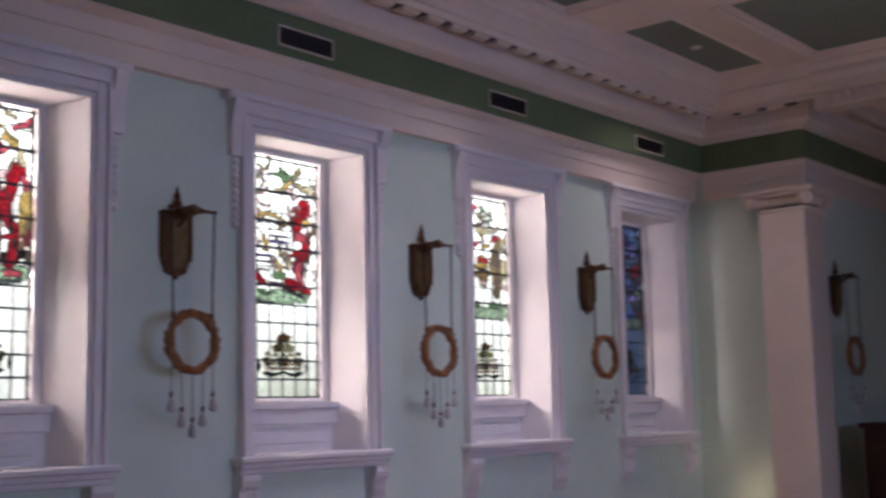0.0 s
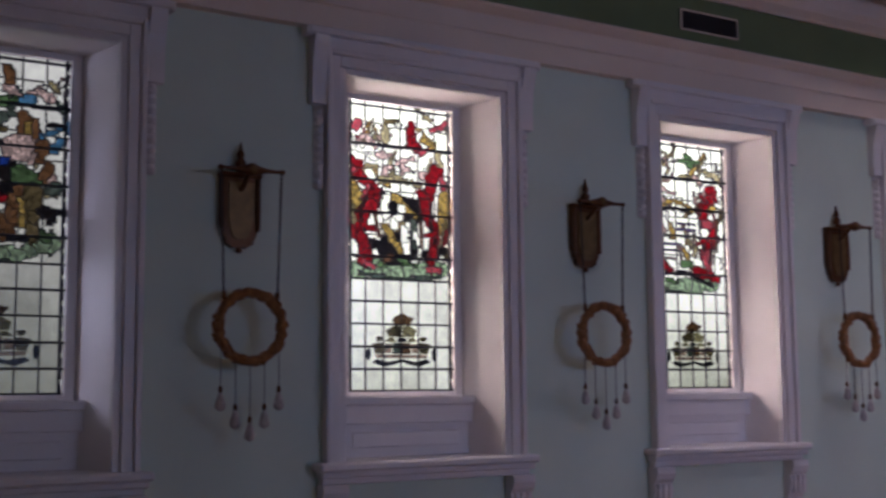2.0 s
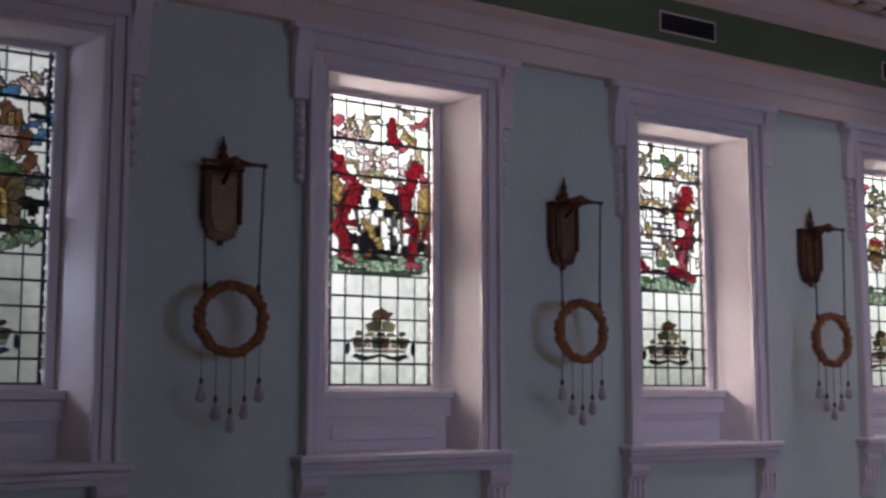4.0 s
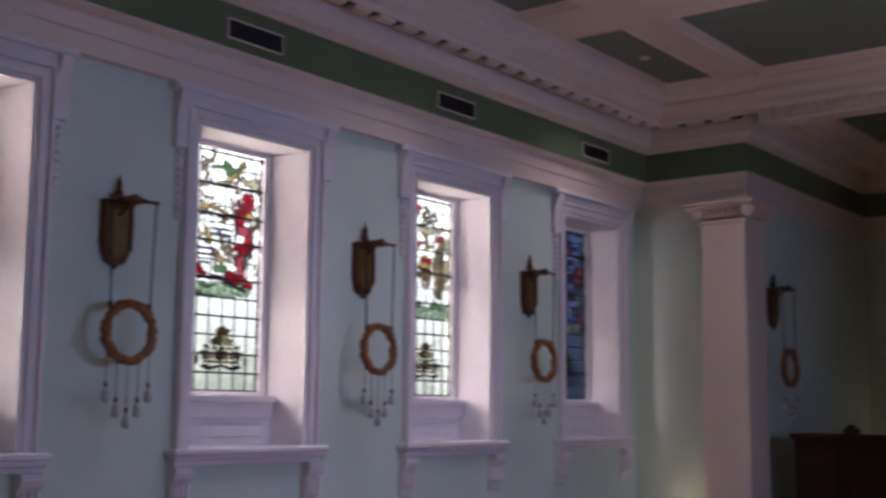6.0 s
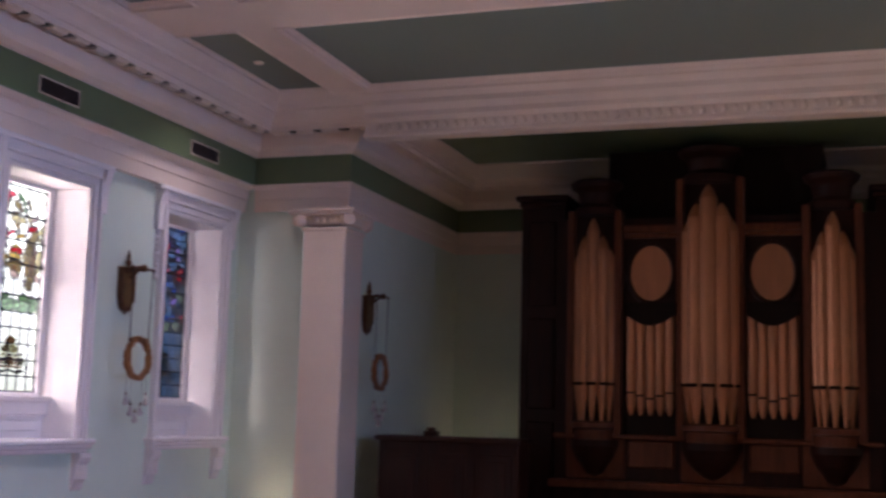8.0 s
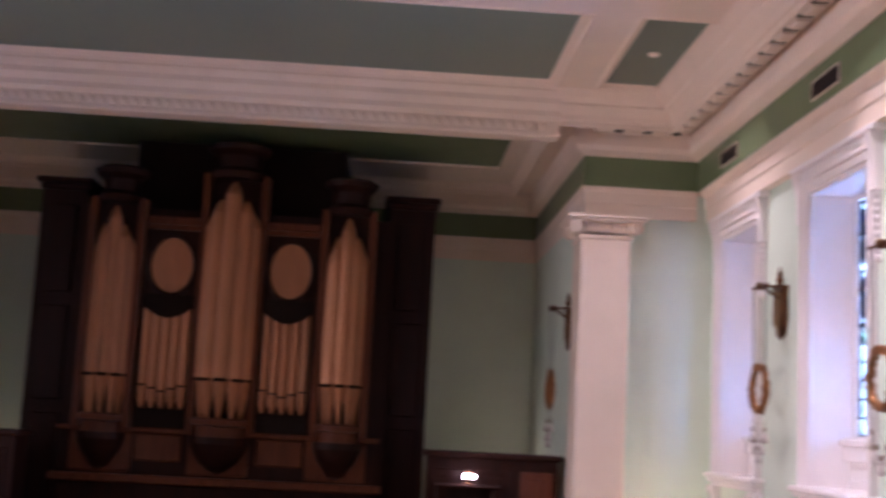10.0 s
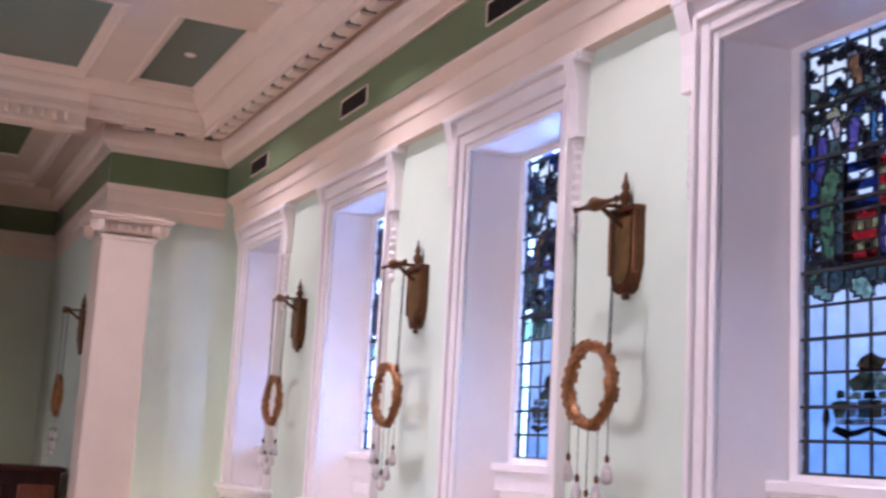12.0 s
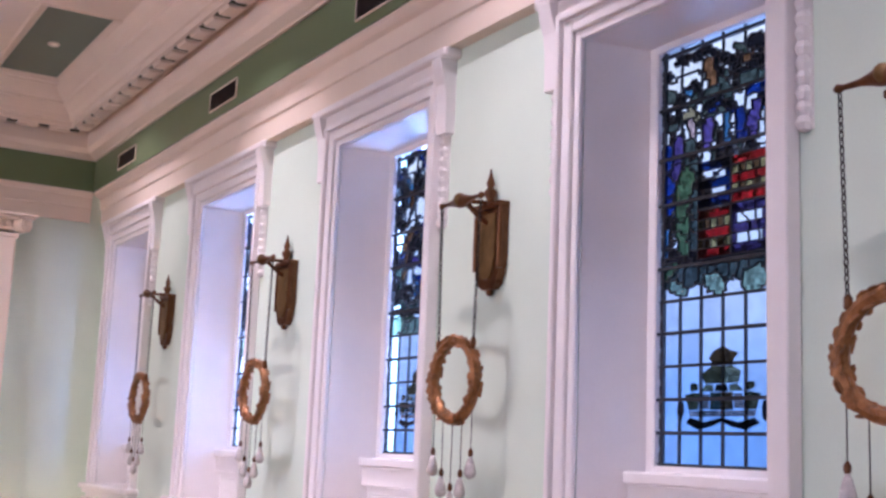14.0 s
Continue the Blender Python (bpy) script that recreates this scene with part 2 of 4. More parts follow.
def sweep(profile, path, closed_profile=True):
    """Pull (inward distance, z) along a plan line with mitred corners; the room lies to the right of the line."""
    bm = bmesh.new()
    rings = []
    for i, p in enumerate(path):
        p = Vector(p)
        dirs = []
        if i:
            dirs.append((p - Vector(path[i - 1])).normalized())
        if i + 1 < len(path):
            dirs.append((Vector(path[i + 1]) - p).normalized())
        ns = [Vector((d.y, -d.x)) for d in dirs]
        n = ns[0] if len(ns) == 1 else (ns[0] + ns[1]) / (1 + ns[0].dot(ns[1]))
        rings.append([bm.verts.new((p.x + n.x * d, p.y + n.y * d, z)) for d, z in profile])
    k = len(profile)
    for a, b in zip(rings, rings[1:]):
        for i in range(k if closed_profile else k - 1):
            bm.faces.new((a[i], b[i], b[(i + 1) % k], a[(i + 1) % k]))
    bm.faces.new(rings[0]), bm.faces.new(rings[-1][::-1])
    return bm


# ---- the large structure ----
WX, BACK, END, APSE, AX = 5.40, -8.0, 12.98, 17.02, 3.97      # wall face, back wall, end wall, alcove back, alcove half width
BAYS = [4.16 + 2.6 * k for k in range(-4, 4)]
LIGHTS_Y = [5.47 + 2.6 * k for k in range(-4, 3)]


def pierced(x0, x1, y0, y1, z0, z1, holes):
    bm = bmesh.new()
    y = y0
    for a, b, c, d in sorted(holes):
        box(bm, x0, x1, y, a, z0, z1)
        box(bm, x0, x1, a, b, z0, c)
        box(bm, x0, x1, a, b, d, z1)
        y = b
    box(bm, x0, x1, y, y1, z0, z1)
    return bm


HOLES = [(y - 0.585, y + 0.585, 1.22, 3.63) for y in BAYS]
tagged(part("wall_west", pierced(-WX - 0.5, -WX, BACK, END, 0, 5.4, HOLES), PALE), "pale green painted plaster wall with tall windows", "wall", kind="structure")
tagged(part("wall_east", pierced(WX, WX + 0.5, BACK, END, 0, 5.4, HOLES), PALE), "pale green painted plaster wall with tall windows", "wall", kind="structure")
tagged(part("wall_south", boxed(-WX - 0.5, WX + 0.5, BACK - 0.3, BACK, 0, 5.4), PALE), "plain pale green painted plaster wall", "wall", kind="structure")
for s, nm in ((-1, "wall_north_1"), (1, "wall_north_2")):
    lo, hi = sorted((s * (AX + 0.3), s * (WX + 0.5)))
    tagged(part(nm, boxed(lo, hi, END, END + 0.3, 0, 5.4), PALE), "pale green end wall beside the organ alcove", "wall", kind="structure")
    lo, hi = sorted((s * AX, s * (AX + 0.3)))
    tagged(part("alcove_" + nm, boxed(lo, hi, END, APSE + 0.3, 0, 5.4), PALE), "pale green side wall of the organ alcove", "wall", kind="structure")
tagged(part("wall_alcove_back", boxed(-AX, AX, APSE, APSE + 0.3, 0, 5.4), PALE), "pale green back wall of the organ alcove", "wall", kind="structure")

# entablature: plan line of the frieze, room on the right-hand side
LINE = [(-5.2, BACK), (-5.2, 12.95), (-3.95, 12.95), (-3.95, 17.0), (3.95, 17.0), (3.95, 12.95), (5.2, 12.95), (5.2, BACK)]
ARCH = [(-0.3, 3.90), (-0.12, 3.90), (-0.115, 4.04), (-0.10, 4.05), (-0.09, 4.165), (-0.055, 4.18), (-0.02, 4.205), (-0.012, 4.225), (-0.3, 4.225)]
tagged(part("architrave_trim", sweep(ARCH, LINE), WHITE), "white stepped plaster architrave under the frieze", "moulding", kind="structure")
ARCH_END = [(-0.3, 3.90), (-0.018, 3.90), (-0.014, 4.04), (-0.004, 4.05), (0.0, 4.165), (0.012, 4.18), (0.022, 4.205), (0.022, 4.2265), (-0.3, 4.2265)]
tagged(part("architrave_trim", sweep(ARCH_END, LINE[1:7]), WHITE), "white plaster architrave round the organ alcove", "moulding", kind="structure")
tagged(part("frieze_trim", sweep([(-0.3, 4.227), (0, 4.227), (0, 4.558), (-0.3, 4.558)], LINE), GREEN), "olive green painted plain frieze band", "frieze", kind="structure")
CORN = [(-0.3, 4.56), (0.02, 4.56), (0.03, 4.575), (0.06, 4.59), (0.10, 4.61), (0.12, 4.64), (0.13, 4.66), (0.13, 4.835), (0.335, 4.835), (0.335, 4.785),
        (0.365, 4.785), (0.365, 4.84), (0.39, 4.85), (0.41, 4.90), (0.47, 4.965), (0.50, 4.98), (0.50, 5.01), (0.56, 5.06), (0.60, 5.13), (-0.3, 5.13)]
cornice = tagged(part("cornice_trim", sweep(CORN, LINE), WHITE), "white plaster cornice with carved brackets", "cornice", kind="structure")


def modillions(cornice):
    """Small scrolled brackets under the corona, with dark blocks between them painted as the gaps' shade."""
    bm = bmesh.new()
    prism(bm, [(0.07, 0.034), (0.20, 0.034), (0.20, -0.022), (0.19, -0.036), (0.16, -0.040), (0.10, -0.036), (0.07, -0.02)], "y", -0.10, 0.10)
    first = part("modillion", bm, WHITE, cornice)
    # block filling each gap, the shade put into its colour
    coffer = part("coffer", boxed(0.075, 0.198, -0.054, 0.054, -0.012, 0.03), BRACKET_SHADE, cornice, "dark recess between two brackets")
    spots = []
    for s in (-1, 1):
        turn = 0 if s < 0 else 180
        spots += [(s * 5.07, 12.42 - 0.312 * i, turn) for i in range(40)]
        spots += [(s * (4.73 - 0.312 * i), 12.82, -90) for i in range(3)]
    for i, (x, y, a) in enumerate(spots):
        o = first if not i else new("modillion", first.data)
        o.parent = cornice
        o.matrix_basis = pose(x, y, 4.80, 0, 0, a)
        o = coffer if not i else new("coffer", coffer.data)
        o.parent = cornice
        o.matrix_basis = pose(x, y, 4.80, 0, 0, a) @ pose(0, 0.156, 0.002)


modillions(cornice)

# ceiling: flat bands with sunk, moulded panels
SOFFIT, SUNK = 5.13, 5.19
PANELS = []
for k in range(7):
    y1 = 12.25 - 3.03 * k
    PANELS += [(-3.43, 3.43, y1 - 2.09, y1), (4.03, 4.57, y1 - 2.09, y1), (-4.57, -4.03, y1 - 2.09, y1)]


def ceiling():
    bm = bmesh.new()
    grow = 0.11
    big = [(a - grow, b + grow, c - grow, d + grow) for a, b, c, d in PANELS]
    xs = sorted({-5.6, 5.6, *(v for r in big for v in r[:2])})
    ys = sorted({BACK - 0.2, 13.0, *(v for r in big for v in r[2:])})
    for x0, x1 in zip(xs, xs[1:]):
        for y0, y1 in zip(ys, ys[1:]):
            cx, cy = (x0 + x1) / 2, (y0 + y1) / 2
            if any(a < cx < b and c < cy < d for a, b, c, d in big):
                continue
            bm.faces.new([bm.verts.new(p) for p in ((x0, y0, SOFFIT), (x1, y0, SOFFIT), (x1, y1, SOFFIT), (x0, y1, SOFFIT))])
    steps = [(0.11, SOFFIT), (0.10, SOFFIT - 0.012), (0.085, SOFFIT - 0.012), (0.075, SOFFIT + 0.012), (0.04, SOFFIT + 0.022), (0.03, SOFFIT + 0.04), (0.0, SUNK - 0.005)]
    for a, b, c, d in PANELS:
        for (g, z), (h, w) in zip(steps, steps[1:]):
            p = [(a - g, c - g), (b + g, c - g), (b + g, d + g), (a - g, d + g)]
            q = [(a - h, c - h), (b + h, c - h), (b + h, d + h), (a - h, d + h)]
            for i in range(4):
                j = (i + 1) % 4
                bm.faces.new([bm.verts.new(v) for v in ((*p[i], z), (*p[j], z), (*q[j], w), (*q[i], w))])
    box(bm, -5.9, 5.9, BACK - 0.3, 13.3, 5.40, 5.5)
    return bm


tagged(part("ceiling", ceiling(), WHITE), "white coffered plaster ceiling with moulded sunk panels", "ceiling", kind="structure")
for a, b, c, d in PANELS:
    tagged(part("ceiling_panel", boxed(a - 0.02, b + 0.02, c - 0.02, d + 0.02, SUNK, SUNK + 0.03), FIELD_GREEN), "olive green painted sunk ceiling field", "ceiling", kind="structure")

# beam over the mouth of the alcove and the alcove's own ceiling
BY = 12.50
prof = [(BY, 4.625), (BY - 0.03, 4.635), (BY - 0.03, 4.67), (BY, 4.68), (BY, 4.80), (BY - 0.05, 4.84), (BY - 0.05, 4.90), (BY - 0.09, 4.97), (BY - 0.09, 5.03), (BY - 0.14, 5.09), (BY - 0.14, 5.135), (12.72, 5.135), (12.72, 4.625)]
bm = bmesh.new()
prism(bm, prof, "x", -3.60, 3.60)
beam = tagged(part("alcove_beam", bm, WHITE), "white moulded beam with egg ornament over the alcove", "beam", kind="structure")
bm = bmesh.new()
for i in range(62):
    egg(bm, (-3.42 + i * 6.84 / 61, BY - 0.005, 4.74), 0.038, 0.03, 0.05, 6)
tagged(part("egg_ornament", bm, WHITE, beam), kind="stuff")
bm = bmesh.new()
for q in ((-3.97, 3.97, 12.70, 12.78), (-3.97, 3.97, 15.6, 17.02), (-3.97, -3.25, 12.78, 15.6), (3.25, 3.97, 12.78, 15.6)):
    box(bm, *q, 4.93, 5.03)
tagged(part("ceiling_alcove", bm, WHITE), "white flat ceiling of the organ alcove", "ceiling", kind="structure")
tagged(part("ceiling_alcove_panel", boxed(-3.27, 3.27, 12.77, 15.62, 4.955, 5.0), GREEN), "olive green field of the alcove ceiling", "ceiling", kind="structure")

# bright distance outside the two rows of windows
for s, m, nm in ((-1, SKY_WEST, "backdrop_west"), (1, SKY_EAST, "backdrop_east")):
    tagged(part(nm, boxed(*sorted((s * 9.0, s * 9.1)), -14, 34, -3, 12), m), "plain bright sky outside the windows", "sky", kind="structure")

# floor
floor = tagged(part("floor", boxed(-5.9, 5.9, BACK - 0.3, 17.3, -0.2, -0.02), FLOOR), "brown oak board floor of the hall", "floor", kind="structure")


# ---- pilasters at the alcove ----
def pilaster(s):
    t = thing("pilaster", "white painted square pilaster with a scrolled capital", "column", "pilasters at the alcove", "structure", pose(s * 4.18, 13.06, 0))
    w = 0.265
    part("shaft", boxed(-w, w, -0.28, 0.26, 0.42, 3.66, bevel=0.012), WHITE, t)
    bm = bmesh.new()
    box(bm, -w - 0.10, w + 0.10, -0.38, 0.34, 0, 0.16)
    box(bm, -w - 0.07, w + 0.07, -0.35, 0.32, 0.16, 0.26, bevel=0.03)
    box(bm, -w - 0.03, w + 0.03, -0.31, 0.29, 0.26, 0.42, bevel=0.03)
    part("base", bm, WHITE, t)
    bm = bmesh.new()
    box(bm, -w - 0.02, w + 0.02, -0.30, 0.28, 3.62, 3.665, bevel=0.01)
    box(bm, -w - 0.03, w + 0.03, -0.31, 0.28, 3.70, 3.80, bevel=0.02)
    part("necking", bm, WHITE, t)
    bm = bmesh.new()
    box(bm, -w - 0.17, w + 0.17, -0.44, 0.28, 3.835, 3.865)
    box(bm, -w - 0.14, w + 0.14, -0.41, 0.28, 3.80, 3.835, bevel=0.01)
    box(bm, -w, w, -0.26, 0.26, 3.865, 3.90)
    part("abacus", bm, WHITE, t)
    for a in (-1, 1):
        for b in (-0.31, 0.2):
            bm = bmesh.new()
            for r, d in ((0.085, 0.05), (0.058, 0.062), (0.03, 0.074)):
                m = Matrix.Translation((a * (w + 0.045), b, 3.755)) @ pose(0, 0, 0, 90, 0, a * 35 if b < 0 else 0)
                bmesh.ops.create_cone(bm, cap_ends=True, segments=16, radius1=r, radius2=r * 0.92, depth=2 * d, matrix=m)
            part("volute", bm, WHITE, t, smooth=False)
    bm = bmesh.new()
    for i in range(5):
        egg(bm, (-0.18 + 0.09 * i, -0.315, 3.755), 0.034, 0.03, 0.042, 8)
    part("egg_row", bm, WHITE, t, smooth=True)
    return t


pilaster(-1), pilaster(1)


# ---- windows ----
GW, Z0, Z1, GN = 0.402, 1.655, 3.575, -0.32        # half width of the glass, its bottom and top, and its depth behind the wall face
ZM = 2.39                                           # the picture field reaches from ZM to the top
NY, NZ = 42, 60                                     # fineness of the cut of the picture field
# each design: strokes and ovals of coloured glass, (colour, half width in metres, [(across, up), ...]), later ones on top;
# across and up run from 0 to 1 over the picture field
PICTURE = {
    "lions": [("m", .055, [(.10, .06), (.35, .045), (.65, .05), (.90, .07)]), ("g", .016, [(.30, .085), (.48, .10), (.66, .085)]), ("t", .014, [(.12, .03), (.5, .0), (.9, .03)]),
              ("y", .05, [(.05, .50), (.09, .40), (.07, .33)]), ("e", .03, [(.03, .42), (.04, .30)]), ("y", .05, [(.95, .48), (.92, .38), (.93, .30)]), ("o", .026, [(.97, .36), (.94, .26)]),
              ("k", .10, [(.42, .20), (.60, .22)]), ("k", .07, [(.36, .42), (.64, .40)]), ("w", .028, [(.36, .46), (.36, .36)]), ("y", .024, [(.44, .47), (.64, .37)]), ("w", .026, [(.50, .40), (.44, .31)]),
              ("t", .022, [(.62, .34), (.64, .20)]), ("w", .028, [(.53, .29), (.55, .17)]), ("y", .026, [(.35, .29), (.50, .17)]), ("w", .02, [(.65, .27), (.68, .21)]), ("n", .02, [(.40, .13), (.34, .10)]), ("g", .018, [(.46, .12), (.56, .10)]),
              ("e", .022, [(.30, .56), (.50, .57), (.68, .55)]), ("s", .02, [(.34, .61), (.40, .64)]), ("s", .02, [(.50, .65), (.58, .64)]), ("s", .022, [(.70, .61), (.76, .60)]),
              ("r", .045, [(.08, .62), (.15, .57), (.23, .50), (.22, .42)]), ("r", .042, [(.22, .42), (.15, .34), (.13, .22)]), ("r", .045, [(.13, .22), (.17, .10)]), ("p", .022, [(.10, .65), (.05, .60)]), ("k", .010, [(.18, .47), (.12, .37), (.16, .26)]),
              ("r", .045, [(.86, .64), (.79, .54), (.74, .47)]), ("r", .042, [(.74, .47), (.77, .36), (.84, .28)]), ("r", .048, [(.84, .28), (.80, .18), (.80, .07)]), ("p", .024, [(.93, .55), (.90, .60)]), ("k", .010, [(.80, .44), (.79, .33), (.84, .22)]),
              ("p", .03, [(.04, .84), (.11, .87)]), ("s", .018, [(.16, .80), (.26, .75)]), ("e", .03, [(.36, .86), (.36, .80)]), ("o", .014, [(.36, .90), (.48, .91)]), ("s", .022, [(.28, .70), (.40, .71)]),
              ("r", .032, [(.60, .90), (.60, .80), (.66, .76)]), ("y", .02, [(.72, .82), (.82, .77)]), ("p", .018, [(.70, .73), (.76, .76)]), ("e", .022, [(.86, .74), (.90, .68)]), ("s", .016, [(.48, .67), (.62, .70)])],
    "griffin": [("m", .05, [(.06, .07), (.30, .04), (.62, .05), (.80, .07)]), ("g", .016, [(.20, .09), (.34, .07)]), ("t", .012, [(.10, .02), (.5, -.01)]),
                ("k", .016, [(.34, .14), (.56, .12)]), ("r", .028, [(.14, .20), (.26, .14)]), ("g", .026, [(.40, .20), (.52, .19)]), ("n", .026, [(.05, .28), (.08, .18)]),
                ("y", .045, [(.06, .55), (.12, .48)]), ("o", .028, [(.03, .40), (.06, .33)]), ("s", .024, [(.10, .62), (.20, .60)]), ("y", .016, [(.18, .58), (.34, .61), (.52, .57)]), ("k", .009, [(.18, .545), (.35, .56), (.54, .53)]),
                ("y", .024, [(.26, .44), (.30, .37)]), ("v", .008, [(.34, .46), (.58, .46)]), ("v", .008, [(.34, .42), (.58, .42)]), ("e", .02, [(.48, .36), (.54, .30)]), ("v", .008, [(.16, .32), (.40, .32)]), ("v", .008, [(.16, .28), (.40, .28)]), ("y", .022, [(.42, .29), (.48, .24)]),
                ("e", .02, [(.56, .25), (.60, .32)]), ("s", .018, [(.20, .40), (.15, .43)]), ("p", .015, [(.60, .55), (.64, .60)]),
                ("r", .050, [(.78, .70), (.82, .65)]), ("r", .045, [(.78, .62), (.68, .56), (.70, .48)]), ("p", .045, [(.70, .48), (.82, .43), (.86, .38)]), ("r", .045, [(.84, .42), (.76, .34), (.70, .25)]), ("p", .055, [(.74, .26), (.74, .16)]), ("r", .038, [(.60, .15), (.86, .10)]),
                ("y", .024, [(.80, .57), (.86, .58)]), ("k", .010, [(.66, .50), (.64, .38), (.70, .30)]), ("k", .012, [(.58, .10), (.78, .06)]), ("n", .014, [(.62, .60), (.66, .52)]),
                ("g", .038, [(.50, .90), (.54, .87)]), ("g", .012, [(.40, .88), (.66, .88)]), ("e", .009, [(.18, .93), (.28, .90), (.18, .85), (.28, .82), (.22, .78)]), ("e", .028, [(.72, .82), (.86, .80), (.92, .76)]), ("s", .02, [(.60, .78), (.68, .74)]), ("e", .014, [(.08, .72), (.20, .75)])],
    "olive": [("m", .05, [(.08, .06), (.40, .04), (.70, .05), (.92, .07)]), ("g", .030, [(.22, .10), (.40, .12)]), ("g", .028, [(.62, .12), (.80, .10)]),
              ("o", .045, [(.20, .62), (.26, .50), (.18, .38), (.24, .22)]), ("e", .035, [(.10, .50), (.12, .36)]), ("y", .024, [(.30, .44), (.26, .32)]), ("n", .020, [(.20, .46), (.22, .30)]),
              ("o", .045, [(.80, .62), (.74, .50), (.82, .38), (.76, .22)]), ("e", .035, [(.92, .48), (.90, .34)]), ("y", .024, [(.70, .44), (.72, .30)]), ("n", .020, [(.82, .46), (.78, .30)]),
              ("y", .07, [(.50, .44), (.50, .32)]), ("r", .022, [(.42, .48), (.58, .48)]), ("k", .012, [(.42, .40), (.58, .40)]), ("n", .026, [(.50, .34), (.50, .26)]), ("s", .02, [(.44, .30), (.56, .28)]),
              ("r", .030, [(.12, .70), (.22, .66)]), ("r", .026, [(.70, .66), (.84, .68)]), ("p", .020, [(.34, .60), (.44, .62)]), ("y", .022, [(.50, .58), (.62, .60)]), ("e", .028, [(.40, .72), (.60, .72)]), ("o", .034, [(.46, .84), (.54, .80)]), ("g", .024, [(.50, .91), (.56, .88)]), ("e", .018, [(.26, .80), (.34, .86)]), ("e", .018, [(.72, .82), (.66, .88)]), ("s", .02, [(.84, .78), (.78, .74)])],
    "blues": [("m", .05, [(.08, .06), (.40, .05), (.62, .03), (.90, .10)]), ("g", .034, [(.36, .12), (.46, .10)]), ("g", .030, [(.80, .15), (.88, .12)]), ("t", .018, [(.20, .02), (.60, .0)]),
              ("k", .10, [(.22, .40), (.55, .40)]), ("r", .022, [(.36, .31), (.56, .30)]), ("y", .018, [(.30, .22), (.54, .23)]), ("w", .016, [(.44, .46), (.45, .43)]), ("w", .016, [(.52, .40), (.53, .37)]), ("b", .022, [(.48, .49), (.56, .48)]), ("y", .020, [(.36, .50), (.37, .44)]), ("s", .014, [(.40, .36), (.43, .33)]),
              ("c", .034, [(.40, .57), (.44, .56)]), ("c", .030, [(.34, .79), (.40, .77)]), ("c", .034, [(.66, .79), (.74, .79)]), ("t", .03, [(.48, .68), (.54, .69)]), ("o", .016, [(.42, .64), (.56, .63)]), ("c", .028, [(.90, .56), (.94, .60)]), ("k", .016, [(.86, .68), (.96, .67)]), ("c", .018, [(.36, .68), (.40, .67)]),
              ("y", .028, [(.36, .87), (.44, .86)]), ("n", .032, [(.58, .92), (.58, .87)]), ("s", .026, [(.57, .83), (.62, .81)]), ("g", .026, [(.52, .77), (.62, .78)]), ("s", .024, [(.76, .84), (.86, .80)]), ("e", .02, [(.86, .88), (.92, .84)]), ("t", .018, [(.92, .78), (.96, .74)]),
              ("n", .052, [(.70, .70), (.72, .64)]), ("y", .026, [(.70, .67), (.72, .63)]), ("s", .062, [(.62, .54), (.74, .54)]), ("n", .036, [(.82, .58), (.80, .50)]), ("g", .056, [(.68, .42), (.74, .39)]), ("n", .030, [(.86, .48), (.84, .42)]), ("s", .02, [(.90, .42), (.88, .39)]), ("t", .030, [(.88, .36), (.93, .37)]),
              ("n", .048, [(.66, .34), (.62, .24), (.58, .14)]), ("o", .044, [(.76, .34), (.76, .24), (.76, .12)]), ("y", .014, [(.68, .30), (.69, .18)]), ("k", .030, [(.84, .25), (.90, .25)]), ("k", .018, [(.62, .11), (.72, .12)])],
    "escutcheon": [("t", .05, [(.06, .11), (.30, .09), (.62, .10), (.92, .10)]), ("m", .048, [(.40, .05), (.46, .04)]), ("m", .050, [(.68, .05), (.76, .05)]), ("m", .03, [(.12, .05), (.20, .03)]), ("k", .018, [(.08, .16), (.30, .14), (.60, .13), (.92, .14)]), ("g", .026, [(.88, .13), (.96, .12)]), ("g", .022, [(.06, .10), (.12, .13)]),
                   ("k", .022, [(.06, .33), (.08, .22)]), ("b", .034, [(.07, .58), (.06, .44), (.08, .36)]), ("v", .03, [(.14, .62), (.12, .50)]), ("c", .016, [(.04, .28), (.05, .18)]),
                   ("k", .05, [(.30, .46), (.34, .30), (.30, .18)]), ("t", .055, [(.24, .58), (.22, .46)]), ("g", .050, [(.22, .46), (.18, .34), (.20, .20)]), ("t", .030, [(.28, .40), (.27, .20)]), ("s", .030, [(.24, .68), (.26, .64)]), ("e", .018, [(.18, .70), (.24, .73), (.30, .69)]), ("k", .008, [(.20, .56), (.28, .54)]),
                   ("v", .036, [(.40, .66), (.38, .58)]), ("k", .034, [(.50, .60), (.48, .52)]), ("c", .022, [(.54, .66), (.53, .58)]), ("b", .034, [(.62, .66), (.64, .58)]), ("v", .034, [(.74, .68), (.72, .58)]), ("c", .02, [(.82, .66), (.84, .58)]), ("b", .034, [(.92, .66), (.94, .52)]), ("k", .024, [(.98, .56), (.96, .36)]),
                   ("t", .034, [(.38, .77), (.48, .79), (.54, .75)]), ("k", .016, [(.34, .72), (.46, .75), (.56, .70)]), ("t", .034, [(.66, .79), (.78, .80)]), ("b", .024, [(.70, .74), (.84, .75)]), ("k", .014, [(.60, .82), (.76, .84), (.86, .79)]),
